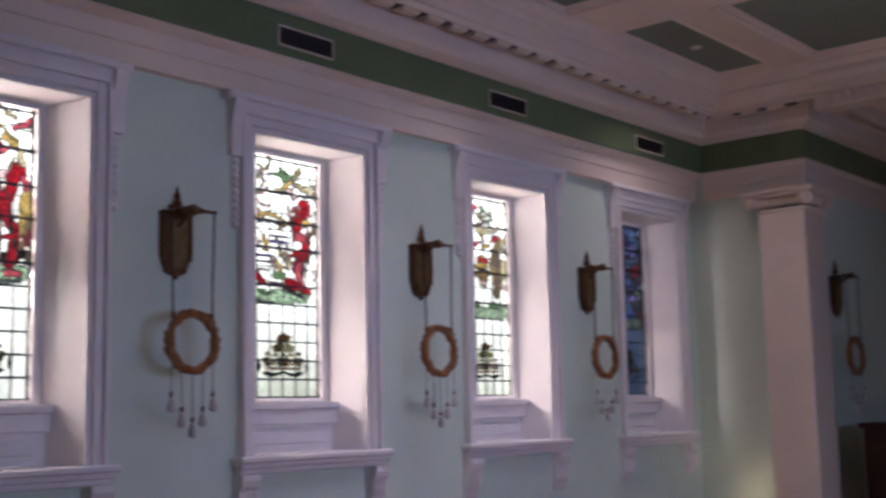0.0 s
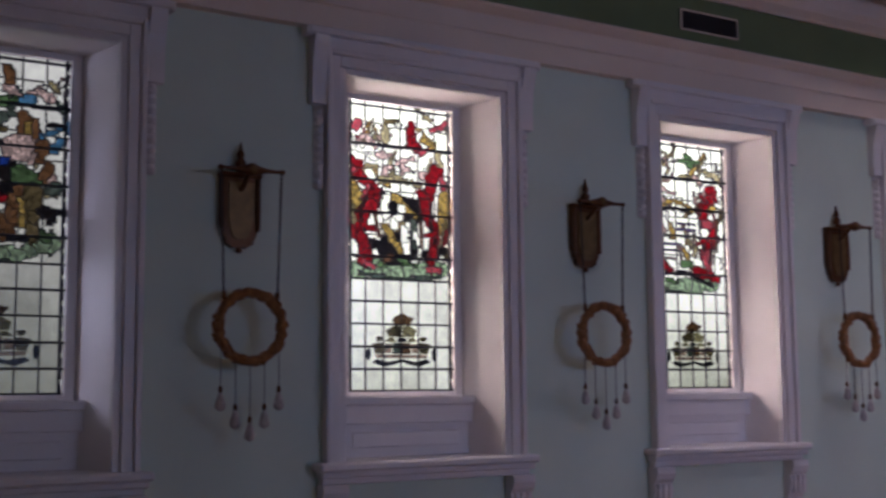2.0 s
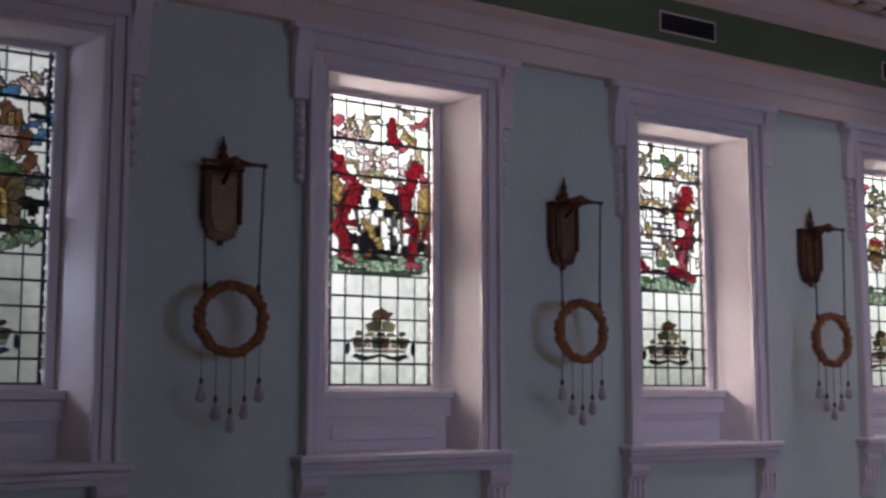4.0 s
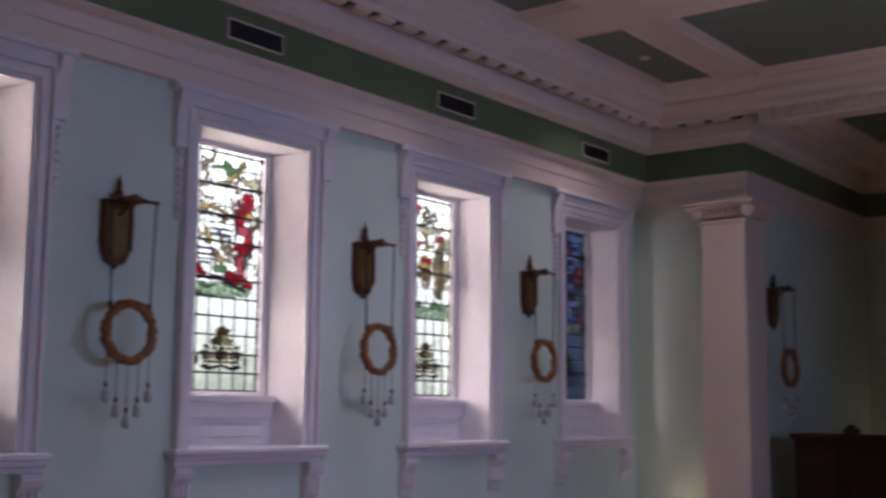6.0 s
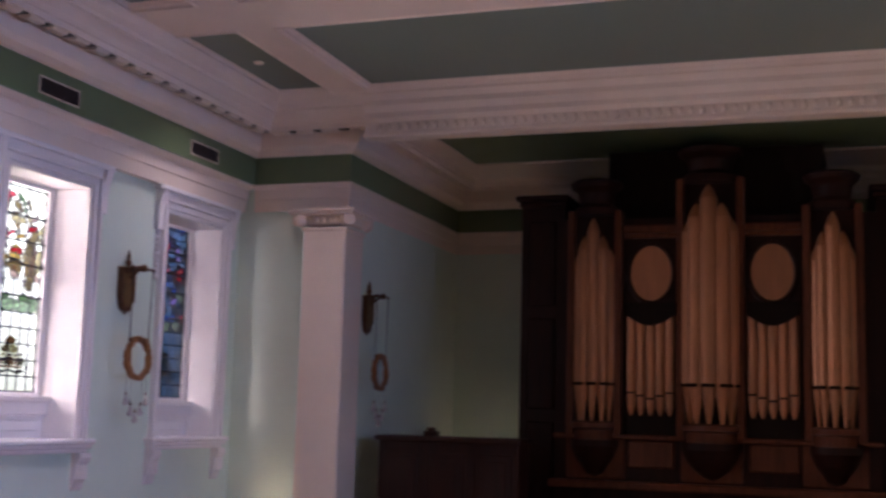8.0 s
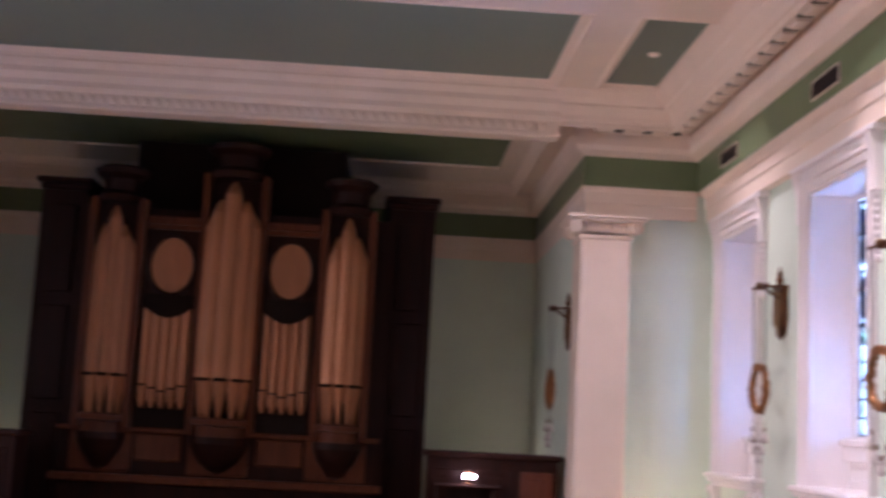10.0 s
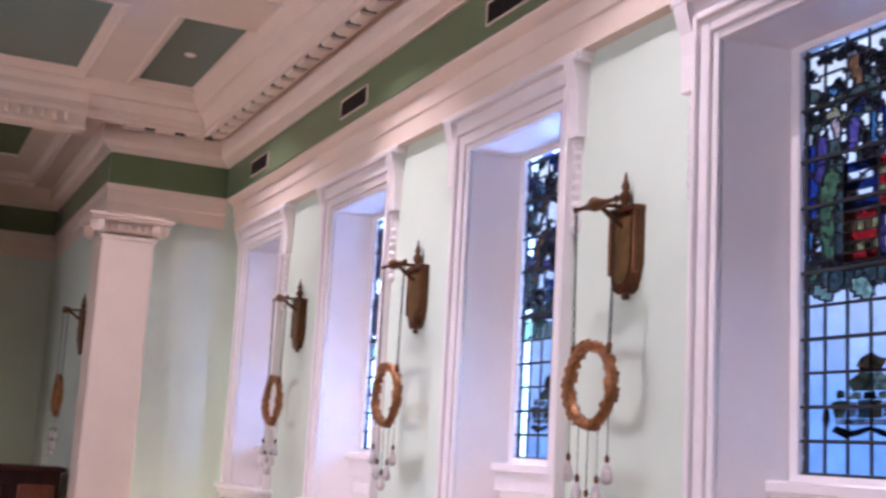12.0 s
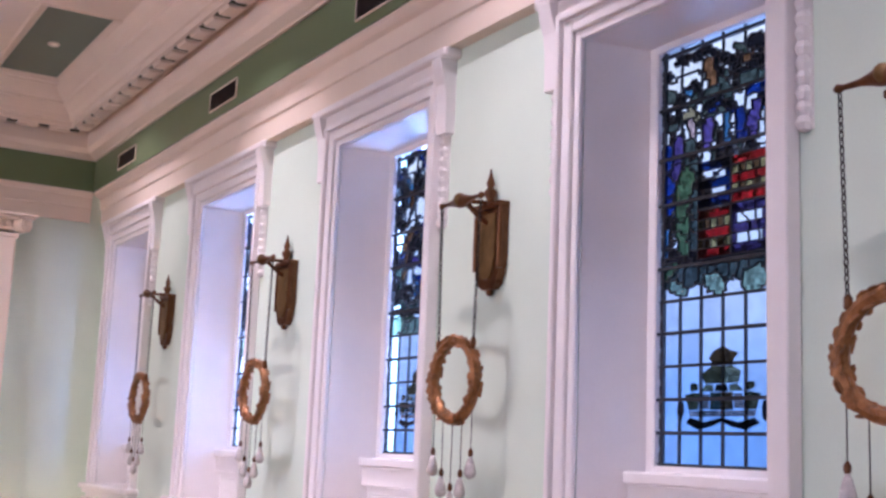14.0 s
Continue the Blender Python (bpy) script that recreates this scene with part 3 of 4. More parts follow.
                   ("k", .010, [(.08, .76), (.16, .80), (.12, .70)]), ("k", .010, [(.18, .78), (.26, .84), (.32, .80)]), ("c", .012, [(.20, .82), (.24, .80)]), ("n", .030, [(.38, .90), (.42, .83)]), ("k", .014, [(.36, .95), (.44, .93), (.46, .86)]), ("k", .010, [(.48, .84), (.52, .89), (.60, .88)]), ("t", .02, [(.60, .93), (.66, .90)]),
                   ("k", .034, [(.72, .92), (.80, .90)]), ("t", .03, [(.86, .93), (.92, .88)]), ("k", .022, [(.80, .84), (.94, .82)]), ("k", .02, [(.90, .78), (.97, .74)]), ("n", .016, [(.66, .86), (.72, .88)]),
                   ("w", .095, [(.48, .43), (.80, .43)]), ("w", .095, [(.48, .25), (.80, .25)])],
    "grove": [("m", .045, [(.08, .06), (.36, .04), (.66, .05), (.92, .06)]), ("g", .03, [(.20, .12), (.34, .10)]), ("k", .016, [(.08, .13), (.50, .12), (.92, .13)])],
    "dusk": [("t", .045, [(.08, .06), (.36, .04), (.66, .05), (.92, .06)])],
}


def tangle(seed, n, keys, low=.16, high=.97, thin=1.0):
    """Small curls of dark mantling that fill a field."""
    q = random.Random(seed)
    out = []
    for _ in range(n):
        u, v, a = q.uniform(.03, .97), q.uniform(low, high), q.uniform(0, 6.28)
        pts = [(u, v)]
        for _ in range(q.randint(1, 3)):
            a += q.uniform(-1.0, 1.0)
            u, v = u + .09 * math.cos(a), v + .06 * math.sin(a)
            pts.append((u, v))
        out.append((q.choice(keys), q.uniform(.010, .036) * thin, pts))
    return out


PICTURE["grove"] += tangle(5, 85, "kkktktkbvkcno")
PICTURE["dusk"] += tangle(8, 80, "kkkbkvtkkbr", .1, 1.0)
PICTURE["lions"] = (tangle(21, 30, "sespswey", .56, .94, .55) + tangle(22, 10, "yeok", .12, .5) + PICTURE["lions"]
                    + [("r", .020, [(.22, .48), (.31, .51)]), ("r", .018, [(.14, .30), (.26, .28)]), ("r", .016, [(.06, .22), (.02, .32)]), ("r", .026, [(.05, .66), (.12, .64)]), ("r", .020, [(.76, .48), (.68, .51)]),
                       ("r", .018, [(.84, .28), (.72, .26)]), ("r", .016, [(.92, .22), (.97, .30)]), ("p", .020, [(.16, .09), (.24, .07)]), ("p", .020, [(.78, .07), (.88, .06)]), ("p", .014, [(.20, .52), (.14, .45)]), ("n", .012, [(.26, .36), (.30, .24)]), ("n", .012, [(.70, .34), (.70, .20)])])
PICTURE["griffin"] = tangle(23, 34, "sesyewpo", .15, .94, .5) + PICTURE["griffin"] + [("r", .022, [(.66, .66), (.74, .62)]), ("r", .020, [(.62, .34), (.70, .36)]), ("k", .008, [(.80, .34), (.76, .20)]), ("n", .012, [(.88, .50), (.86, .30)])]
PICTURE["blues"] = tangle(24, 30, "yswctoek", .15, .94, .7) + PICTURE["blues"]
PICTURE["olive"] = tangle(3, 30, "eyosmesp", .16, .95, .7) + PICTURE["olive"]
PICTURE["escutcheon"] = tangle(11, 75, "kkctkbkvkkt", .18, .95, .8) + PICTURE["escutcheon"]


def came(bm, a, b, w, n0, n1):
    """One flat lead strip between two places on the glass."""
    dy, dz = b[0] - a[0], b[1] - a[1]
    k = w / 2 / max(math.hypot(dy, dz), 1e-6)
    py, pz = -dz * k, dy * k
    ex, ez = dy * k, dz * k
    prism(bm, [(a[0] + py - ex, a[1] + pz - ez), (a[0] - py - ex, a[1] - pz - ez), (b[0] - py + ex, b[1] - pz + ez), (b[0] + py + ex, b[1] + pz + ez)], "x", n0, n1)


def pane_mesh(pts):
    bm = bmesh.new()
    prism(bm, pts, "x", GN - 0.004, GN)
    bmesh.ops.recalc_face_normals(bm, faces=bm.faces)
    me = bpy.data.meshes.new("pane")
    bm.to_mesh(me)
    bm.free()
    me.materials.append(GLASS["w"])
    return me


def cut_glass(strokes):
    """Cut the picture field into pieces of glass: a fine net whose knots are drawn onto the outlines of the strokes."""
    H = Z1 - ZM
    segs = []
    for n, (key, r, pts) in enumerate(strokes):
        pts = [(-GW + 2 * GW * u, ZM + H * v) for u, v in pts]
        run, q = 0.0, random.Random(n + len(strokes))
        if r > 0.012:                                  # break each stroke into lobes of uneven width
            fine = []
            for (y0, z0), (y1, z1) in zip(pts, pts[1:]):
                m = max(2, round(math.hypot(y1 - y0, z1 - z0) / (1.3 * r)))
                fine += [(y0 + (y1 - y0) * k / m + q.uniform(-.35, .35) * r, z0 + (z1 - z0) * k / m + q.uniform(-.35, .35) * r) for k in range(m)]
            pts = fine + pts[-1:]
        wide = r
        for (y0, z0), (y1, z1) in zip(pts, pts[1:]):
            r = wide * q.uniform(0.72, 1.28)
            l = max(math.hypot(y1 - y0, z1 - z0), 1e-6)
            segs.append((n, r, y0, z0, (y1 - y0) / l, (z1 - z0) / l, l, run))
            run += l
    arr = np.array(segs)

    def near(P):
        """Signed distance of each place to each length of stroke, and how far along it lies."""
        d = P[:, None, :] - arr[None, :, 2:4]
        t = np.clip((d * arr[None, :, 4:6]).sum(2), 0, arr[None, :, 6])
        off = d - t[..., None] * arr[None, :, 4:6]
        return np.linalg.norm(off, axis=2) - arr[None, :, 1], off, t + arr[None, :, 7]

    gy, gz = np.meshgrid(np.linspace(-GW, GW, NY + 1), np.linspace(ZM, Z1, NZ + 1), indexing="ij")
    P = np.stack([gy.ravel(), gz.ravel()], 1)
    d, off, _ = near(P)
    k = np.abs(d).argmin(1)
    rows = np.arange(len(P))
    dk, ok = d[rows, k], off[rows, k]
    move = ok / np.maximum(np.linalg.norm(ok, axis=1), 1e-6)[:, None] * dk[:, None]
    close = np.abs(dk) < 0.0105
    P[close] -= move[close]
    P[:, 0], P[:, 1] = np.clip(P[:, 0], -GW, GW), np.clip(P[:, 1], ZM, Z1)
    P = P.reshape(NY + 1, NZ + 1, 2)
    for i, v in ((0, -GW), (NY, GW)):
        P[i, :, 0] = v
    for j, v in ((0, ZM), (NZ, Z1)):
        P[:, j, 1] = v
    C = (P[:-1, :-1] + P[1:, :-1] + P[:-1, 1:] + P[1:, 1:]) / 4
    d, _, t = near(C.reshape(-1, 2))
    inside = d < 0
    top = np.where(inside, arr[None, :, 0], -1).argmax(1)
    cell = {}
    for q in range(len(top)):
        i, j = divmod(q, NZ)
        if inside[q].any():
            n = int(arr[top[q], 0])
            cell[i, j] = (strokes[n][0], n, int(t[q, top[q]] / 0.085))
        else:
            cell[i, j] = ("w", -1 - int((C[i, j, 0] + GW) / (2 * GW) * 6), int((C[i, j, 1] - ZM) / H * 8))
    return P, cell


def leaded_picture(t, strokes, clear="w"):
    P, cell = cut_glass(strokes)
    pieces = {}
    for c, k in cell.items():
        pieces.setdefault(k, []).append(c)
    for key, cells in pieces.items():
        verts, faces, ids = [], [], {}

        def at(i, j, back):
            if (i, j, back) not in ids:
                ids[i, j, back] = len(verts)
                verts.append((GN - 0.004 if back else GN, P[i, j, 0], P[i, j, 1]))
            return ids[i, j, back]
        for i, j in cells:
            ring = [(i, j), (i + 1, j), (i + 1, j + 1), (i, j + 1)]
            faces.append([at(*p, 0) for p in ring])
            faces.append([at(*p, 1) for p in ring[::-1]])
            for (a, b), o in zip(zip(ring, ring[1:] + ring[:1]), ((i, j - 1), (i + 1, j), (i, j + 1), (i - 1, j))):
                if cell.get(o) != key:
                    faces.append([at(*a, 0), at(*a, 1), at(*b, 1), at(*b, 0)])
        me = bpy.data.meshes.new("pane")
        me.from_pydata(verts, [], faces)
        me.materials.append(GLASS[clear if key[0] == "w" else key[0]])
        ob = new("pane", me)
        ob.parent = t
        ob.visible_shadow = False
    bm = bmesh.new()
    for (i, j), k in cell.items():
        for o, p, q in (((i + 1, j), P[i + 1, j], P[i + 1, j + 1]), ((i, j + 1), P[i, j + 1], P[i + 1, j + 1])):
            if o in cell and cell[o] != k and abs(p[0] - q[0]) + abs(p[1] - q[1]) > 1e-4:
                w = 0.009 if cell[o][1] < 0 and k[1] < 0 else 0.0042 if cell[o][1] == k[1] else 0.006
                came(bm, p, q, w, GN - 0.007, GN + 0.005)
    return bm


LOW = {}
for i in range(5):
    for j in range(6):
        z, y, h, w = Z0 + (ZM - Z0) * i / 5, -GW + 2 * GW * j / 6, (ZM - Z0) / 5, 2 * GW / 6
        LOW[i, j] = pane_mesh([(y, z), (y + w, z), (y + w, z + h), (y, z + h)])


def ellipse(cy, cz, ry, rz, n=12, wob=0.0, seed=1):
    q = random.Random(seed)
    return [(cy + ry * math.cos(2 * math.pi * i / n) * (1 + q.uniform(-wob, wob)), cz + rz * math.sin(2 * math.pi * i / n) * (1 + q.uniform(-wob, wob))) for i in range(n)]


BADGE = [("o", [(-0.20, 1.90), (-0.145, 1.90), (-0.13, 1.972), (-0.17, 1.975), (-0.225, 1.965)]), ("s", [(-0.135, 1.905), (-0.075, 1.905), (-0.075, 1.968), (-0.12, 1.968)]),
         ("t", [(-0.068, 1.90), (-0.004, 1.90), (-0.004, 1.975), (-0.068, 1.975)]), ("n", [(0.004, 1.90), (0.068, 1.90), (0.068, 1.975), (0.004, 1.975)]),
         ("s", [(0.075, 1.905), (0.135, 1.905), (0.12, 1.968), (0.075, 1.968)]), ("o", [(0.145, 1.90), (0.20, 1.90), (0.225, 1.965), (0.17, 1.975), (0.13, 1.972)]),
         ("e", [(-0.13, 1.978), (-0.045, 1.978), (-0.05, 2.006), (-0.09, 2.01)]), ("e", [(0.045, 1.978), (0.13, 1.978), (0.09, 2.01), (0.05, 2.006)]), ("k", [(-0.04, 1.978), (0.04, 1.978), (0.03, 2.008), (-0.03, 2.008)]), ("o", [(-0.10, 2.012), (0.0, 2.012), (0.01, 2.085), (-0.05, 2.09), (-0.12, 2.055)]), ("e", [(0.005, 2.012), (0.10, 2.012), (0.115, 2.06), (0.06, 2.088), (0.014, 2.085)]),
         ("n", [(-0.05, 2.094), (0.055, 2.092), (0.10, 2.14), (0.05, 2.15), (0.01, 2.172), (-0.05, 2.15), (-0.075, 2.12)]), ("s", [(-0.19, 1.872), (0.19, 1.872), (0.20, 1.897), (-0.20, 1.897)]),
         ("k", [(-0.22, 1.845), (-0.14, 1.815), (-0.06, 1.83), (0.0, 1.85), (0.06, 1.83), (0.14, 1.815), (0.22, 1.845), (0.19, 1.868), (0.1, 1.848), (0.0, 1.868), (-0.1, 1.848), (-0.19, 1.868)]),
         ("k", ellipse(-0.25, 1.895, 0.02, 0.04, 9, 0.3, 5)), ("k", ellipse(0.25, 1.895, 0.02, 0.04, 9, 0.3, 6)),
         ("o", ellipse(-0.17, 2.0, 0.03, 0.02, 9, 0.3, 7)), ("o", ellipse(0.17, 2.0, 0.03, 0.02, 9, 0.3, 8))]


def tile(key, y0, y1, z0, z1):
    return (key, [(y0, z0), (y1, z0), (y1, z1), (y0, z1)])


def barred(key, y0, y1, z0, z1):
    """A coloured quarter with two clear bars left open in it."""
    h = (z1 - z0) / 5
    out = [tile(key, y0, y1, z0 + 2 * k * h, z0 + (2 * k + 1) * h) for k in range(3)]
    return out + [tile(key, y, y + 0.03, z0 + k * h, z0 + (k + 1) * h) for k in (1, 3) for y in (y0, y1 - 0.03)]


def crossed(y0, y1, z0, z1):
    """A ruby quarter with two rows of gold crosses."""
    h, w = (z1 - z0) / 5, (y1 - y0) / 5
    out = [tile("R", y0, y1, z0 + k * h, z0 + (k + 1) * h - 0.002) for k in (0, 2, 4)]
    return out + [tile("Y" if (i % 2) == 0 else "n", y0 + i * w, y0 + (i + 1) * w - 0.002, z0 + k * h, z0 + (k + 1) * h - 0.002) for k in (1, 3) for i in range(5)]


SHIELD = {"escutcheon": barred("b", -0.15, 0.055, 2.785, 2.995) + crossed(0.06, 0.27, 2.785, 2.995) + crossed(-0.15, 0.055, 2.56, 2.78) + barred("v", 0.06, 0.27, 2.56, 2.78)}


def window_body():
    """All that the windows share: moulded surround, splayed reveal, sills, frame, leading and bars."""
    t = thing("window_1", "tall window with leaded stained glass in a white moulded surround", "window", kind="structure")
    # crossetted surround, stepped towards the opening
    bm = bmesh.new()
    for y0, y1, d in ((0.585, 0.63, 0.03), (0.63, 0.70, 0.05), (0.70, 0.735, 0.075)):
        for s in (-1, 1):
            a, b = sorted((s * y0, s * y1))
            box(bm, 0, d, a, b, 1.22, 3.63 + y1 - 0.585, bevel=0.006)
        box(bm, 0, d, -y0, y0, 3.63 + y0 - 0.585, 3.63 + y1 - 0.585, bevel=0.006)
    for s in (-1, 1):
        a, b = sorted((s * 0.735, s * 0.835))
        prism(bm, [(0, 3.42), (0.058, 3.42), (0.06, 3.60), (0.072, 3.70), (0.10, 3.79), (0.112, 3.845), (0, 3.845)], "y", a, b)
        a, b = sorted((s * 0.72, s * 0.885))
        box(bm, 0, 0.095, a, b, 3.845, 3.898, bevel=0.006)
    box(bm, 0, 0.06, -0.80, 0.80, 3.78, 3.85)
    box(bm, 0, 0.11, -0.87, 0.87, 3.85, 3.898, bevel=0.008)
    part("surround", bm, JOINERY, t)
    for s in (-1, 1):                                 # carved drop of husks under each ear
        bm = bmesh.new()
        for i in range(9):
            egg(bm, (0.02, s * 0.772, 3.385 - 0.058 * i), 0.034, 0.032, 0.036, 8)
        box(bm, 0, 0.015, s * 0.772 - 0.03, s * 0.772 + 0.03, 2.90, 3.42)
        part("husk_drop", bm, JOINERY, t, "carved string of plaster husks")
    bm = bmesh.new()                                  # splayed reveal
    for s in (-1, 1):
        prism(bm, [(0.0, s * 0.585), (GN - 0.05, s * 0.585), (GN - 0.05, s * 0.44), (GN, s * 0.46)], "z", 1.22, 3.63)
    prism(bm, [(0.0, 3.63), (GN - 0.05, 3.63), (GN - 0.05, 3.60), (GN, 3.605)], "y", -0.585, 0.585)
    part("reveal", bm, JOINERY, t)
    bm = bmesh.new()                                  # frame round the glass
    for s in (-1, 1):
        a, b = sorted((s * GW, s * 0.462))
        box(bm, GN - 0.03, GN + 0.03, a, b, 1.60, 3.61, bevel=0.006)
    box(bm, GN - 0.03, GN + 0.03, -GW, GW, Z1, 3.61)
    box(bm, GN - 0.03, GN + 0.03, -GW, GW, 1.60, Z0)
    part("window_frame", bm, JOINERY, t)
    bm = bmesh.new()                                  # inner sill board, apron and ledge
    box(bm, GN - 0.05, GN + 0.13, -0.50, 0.50, 1.57, 1.625, bevel=0.008)
    box(bm, GN - 0.05, GN + 0.10, -0.50, 0.50, 1.45, 1.57, bevel=0.006)
    box(bm, GN - 0.05, GN + 0.06, -0.52, 0.52, 1.24, 1.45)
    box(bm, GN + 0.04, GN + 0.075, -0.40, 0.40, 1.30, 1.40, bevel=0.008)
    part("inner_sill", bm, JOINERY, t)
    part("ledge", boxed(GN - 0.05, 0.0, -0.583, 0.583, 1.19, 1.235), JOINERY, t)
    bm = bmesh.new()                                  # outer shelf with its mouldings
    box(bm, -0.02, 0.13, -0.80, 0.80, 1.185, 1.235, bevel=0.012)
    box(bm, 0, 0.10, -0.78, 0.78, 1.145, 1.185, bevel=0.008)
    box(bm, 0, 0.06, -0.76, 0.76, 1.105, 1.145, bevel=0.006)
    part("window_sill", bm, JOINERY, t)
    for s in (-1, 1):                                 # scrolled corbel
        bm = bmesh.new()
        out = [(0, 1.105), (0.095, 1.105), (0.105, 1.06), (0.09, 1.02), (0.06, 0.99), (0.075, 0.94), (0.06, 0.88), (0.03, 0.82), (0.02, 0.77), (0, 0.75)]
        prism(bm, out, "y", s * 0.685 - 0.085, s * 0.685 + 0.085)
        for y in (-0.05, 0.0, 0.05):
            box(bm, 0.02, 0.088, s * 0.685 + y - 0.012, s * 0.685 + y + 0.012, 0.86, 0.99)
        part("corbel", bm, JOINERY, t)
    bm = bmesh.new()
    for i in range(6):
        z = Z0 + (ZM - Z0) * i / 5
        came(bm, (-GW, z), (GW, z), 0.013, GN - 0.008, GN + 0.006)
    for j in range(1, 6):
        y = -GW + 2 * GW * j / 6
        came(bm, (y, Z0), (y, ZM), 0.009, GN - 0.008, GN + 0.006)
    for s in (-GW + 0.024, GW - 0.024):
        came(bm, (s, Z0), (s, Z1), 0.013, GN - 0.009, GN + 0.009)
    for z in (Z0 + 0.006, Z1 - 0.026):
        came(bm, (-GW, z), (GW, z), 0.014, GN - 0.009, GN + 0.009)
    for i in range(26):                                # dark ties across the narrow border strip
        z = Z0 + (Z1 - Z0) * (i + 0.5) / 26
        for s in (-1, 1):
            came(bm, (s * (GW - 0.014), z - 0.018), (s * (GW - 0.014), z + 0.018), 0.012, GN - 0.008, GN + 0.008)
    part("leading", bm, LEAD, t, "black lead cames")
    for z in (1.80, 1.947, 2.243, 2.54, 2.835, 3.05, 3.29):
        bm = bmesh.new()
        came(bm, (-GW, z), (GW, z), 0.015, GN + 0.006, GN + 0.018)
        part("saddle_bar", bm, LEAD, t, "black iron bar across the glass")
    return t


def glaze(t, arms):
    """Fill one window: the leaded picture, clear quarries below it and the badge near the foot."""
    for me in LOW.values():
        ob = new("pane", me)
        ob.parent = t
        ob.material_slots[0].link = "OBJECT"
        ob.material_slots[0].material = GLASS["u" if arms == "dusk" else "w"]
        ob.visible_shadow = False
    bm = leaded_picture(t, PICTURE[arms], "u" if arms == "dusk" else "w")
    for key, pts in SHIELD.get(arms, []):
        for p, q in zip(pts, pts[1:] + pts[:1]):
            came(bm, p, q, 0.004, GN + 0.005, GN + 0.010)
    part("picture_leading", bm, LEAD, t, "black lead cames round the coloured glass")
    for name, pieces in (("shield_pane", SHIELD.get(arms, [])), ("badge_pane", BADGE)):
        for key, pts in pieces:
            p = bmesh.new()
            prism(p, pts, "x", GN + 0.0065, GN + 0.009)
            part(name, p, GLASS[key], t).visible_shadow = False


first = window_body()
wins = []
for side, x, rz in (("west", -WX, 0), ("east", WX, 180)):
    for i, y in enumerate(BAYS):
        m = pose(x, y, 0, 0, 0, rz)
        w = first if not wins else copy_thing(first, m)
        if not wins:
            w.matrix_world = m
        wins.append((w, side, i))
for n, (w, side, i) in enumerate(wins):
    w.name = "window_%d" % (n + 1)
    if side == "west":
        arms = ("olive", "griffin", "lions", "blues", "lions", "griffin", "olive", "dusk")[i]
    else:
        arms = ("grove", "escutcheon", "grove", "grove", "escutcheon", "grove", "grove", "grove")[i]
    if i >= 3:
        glaze(w, arms)
    else:
        ob = part("pane", boxed(GN - 0.004, GN, -GW, GW, Z0, Z1), GLASS["w"], w)
        ob.visible_shadow = False
    s = -1 if side == "west" else 1
    dusk = side == "west" and i == 7
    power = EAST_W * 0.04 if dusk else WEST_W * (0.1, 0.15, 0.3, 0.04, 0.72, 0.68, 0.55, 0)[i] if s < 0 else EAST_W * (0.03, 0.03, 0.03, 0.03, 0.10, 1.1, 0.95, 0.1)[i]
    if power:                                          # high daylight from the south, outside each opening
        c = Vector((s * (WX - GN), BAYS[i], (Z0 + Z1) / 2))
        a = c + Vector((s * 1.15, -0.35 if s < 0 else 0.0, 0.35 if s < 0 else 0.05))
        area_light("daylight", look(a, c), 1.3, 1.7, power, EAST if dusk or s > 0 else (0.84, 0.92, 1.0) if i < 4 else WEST)


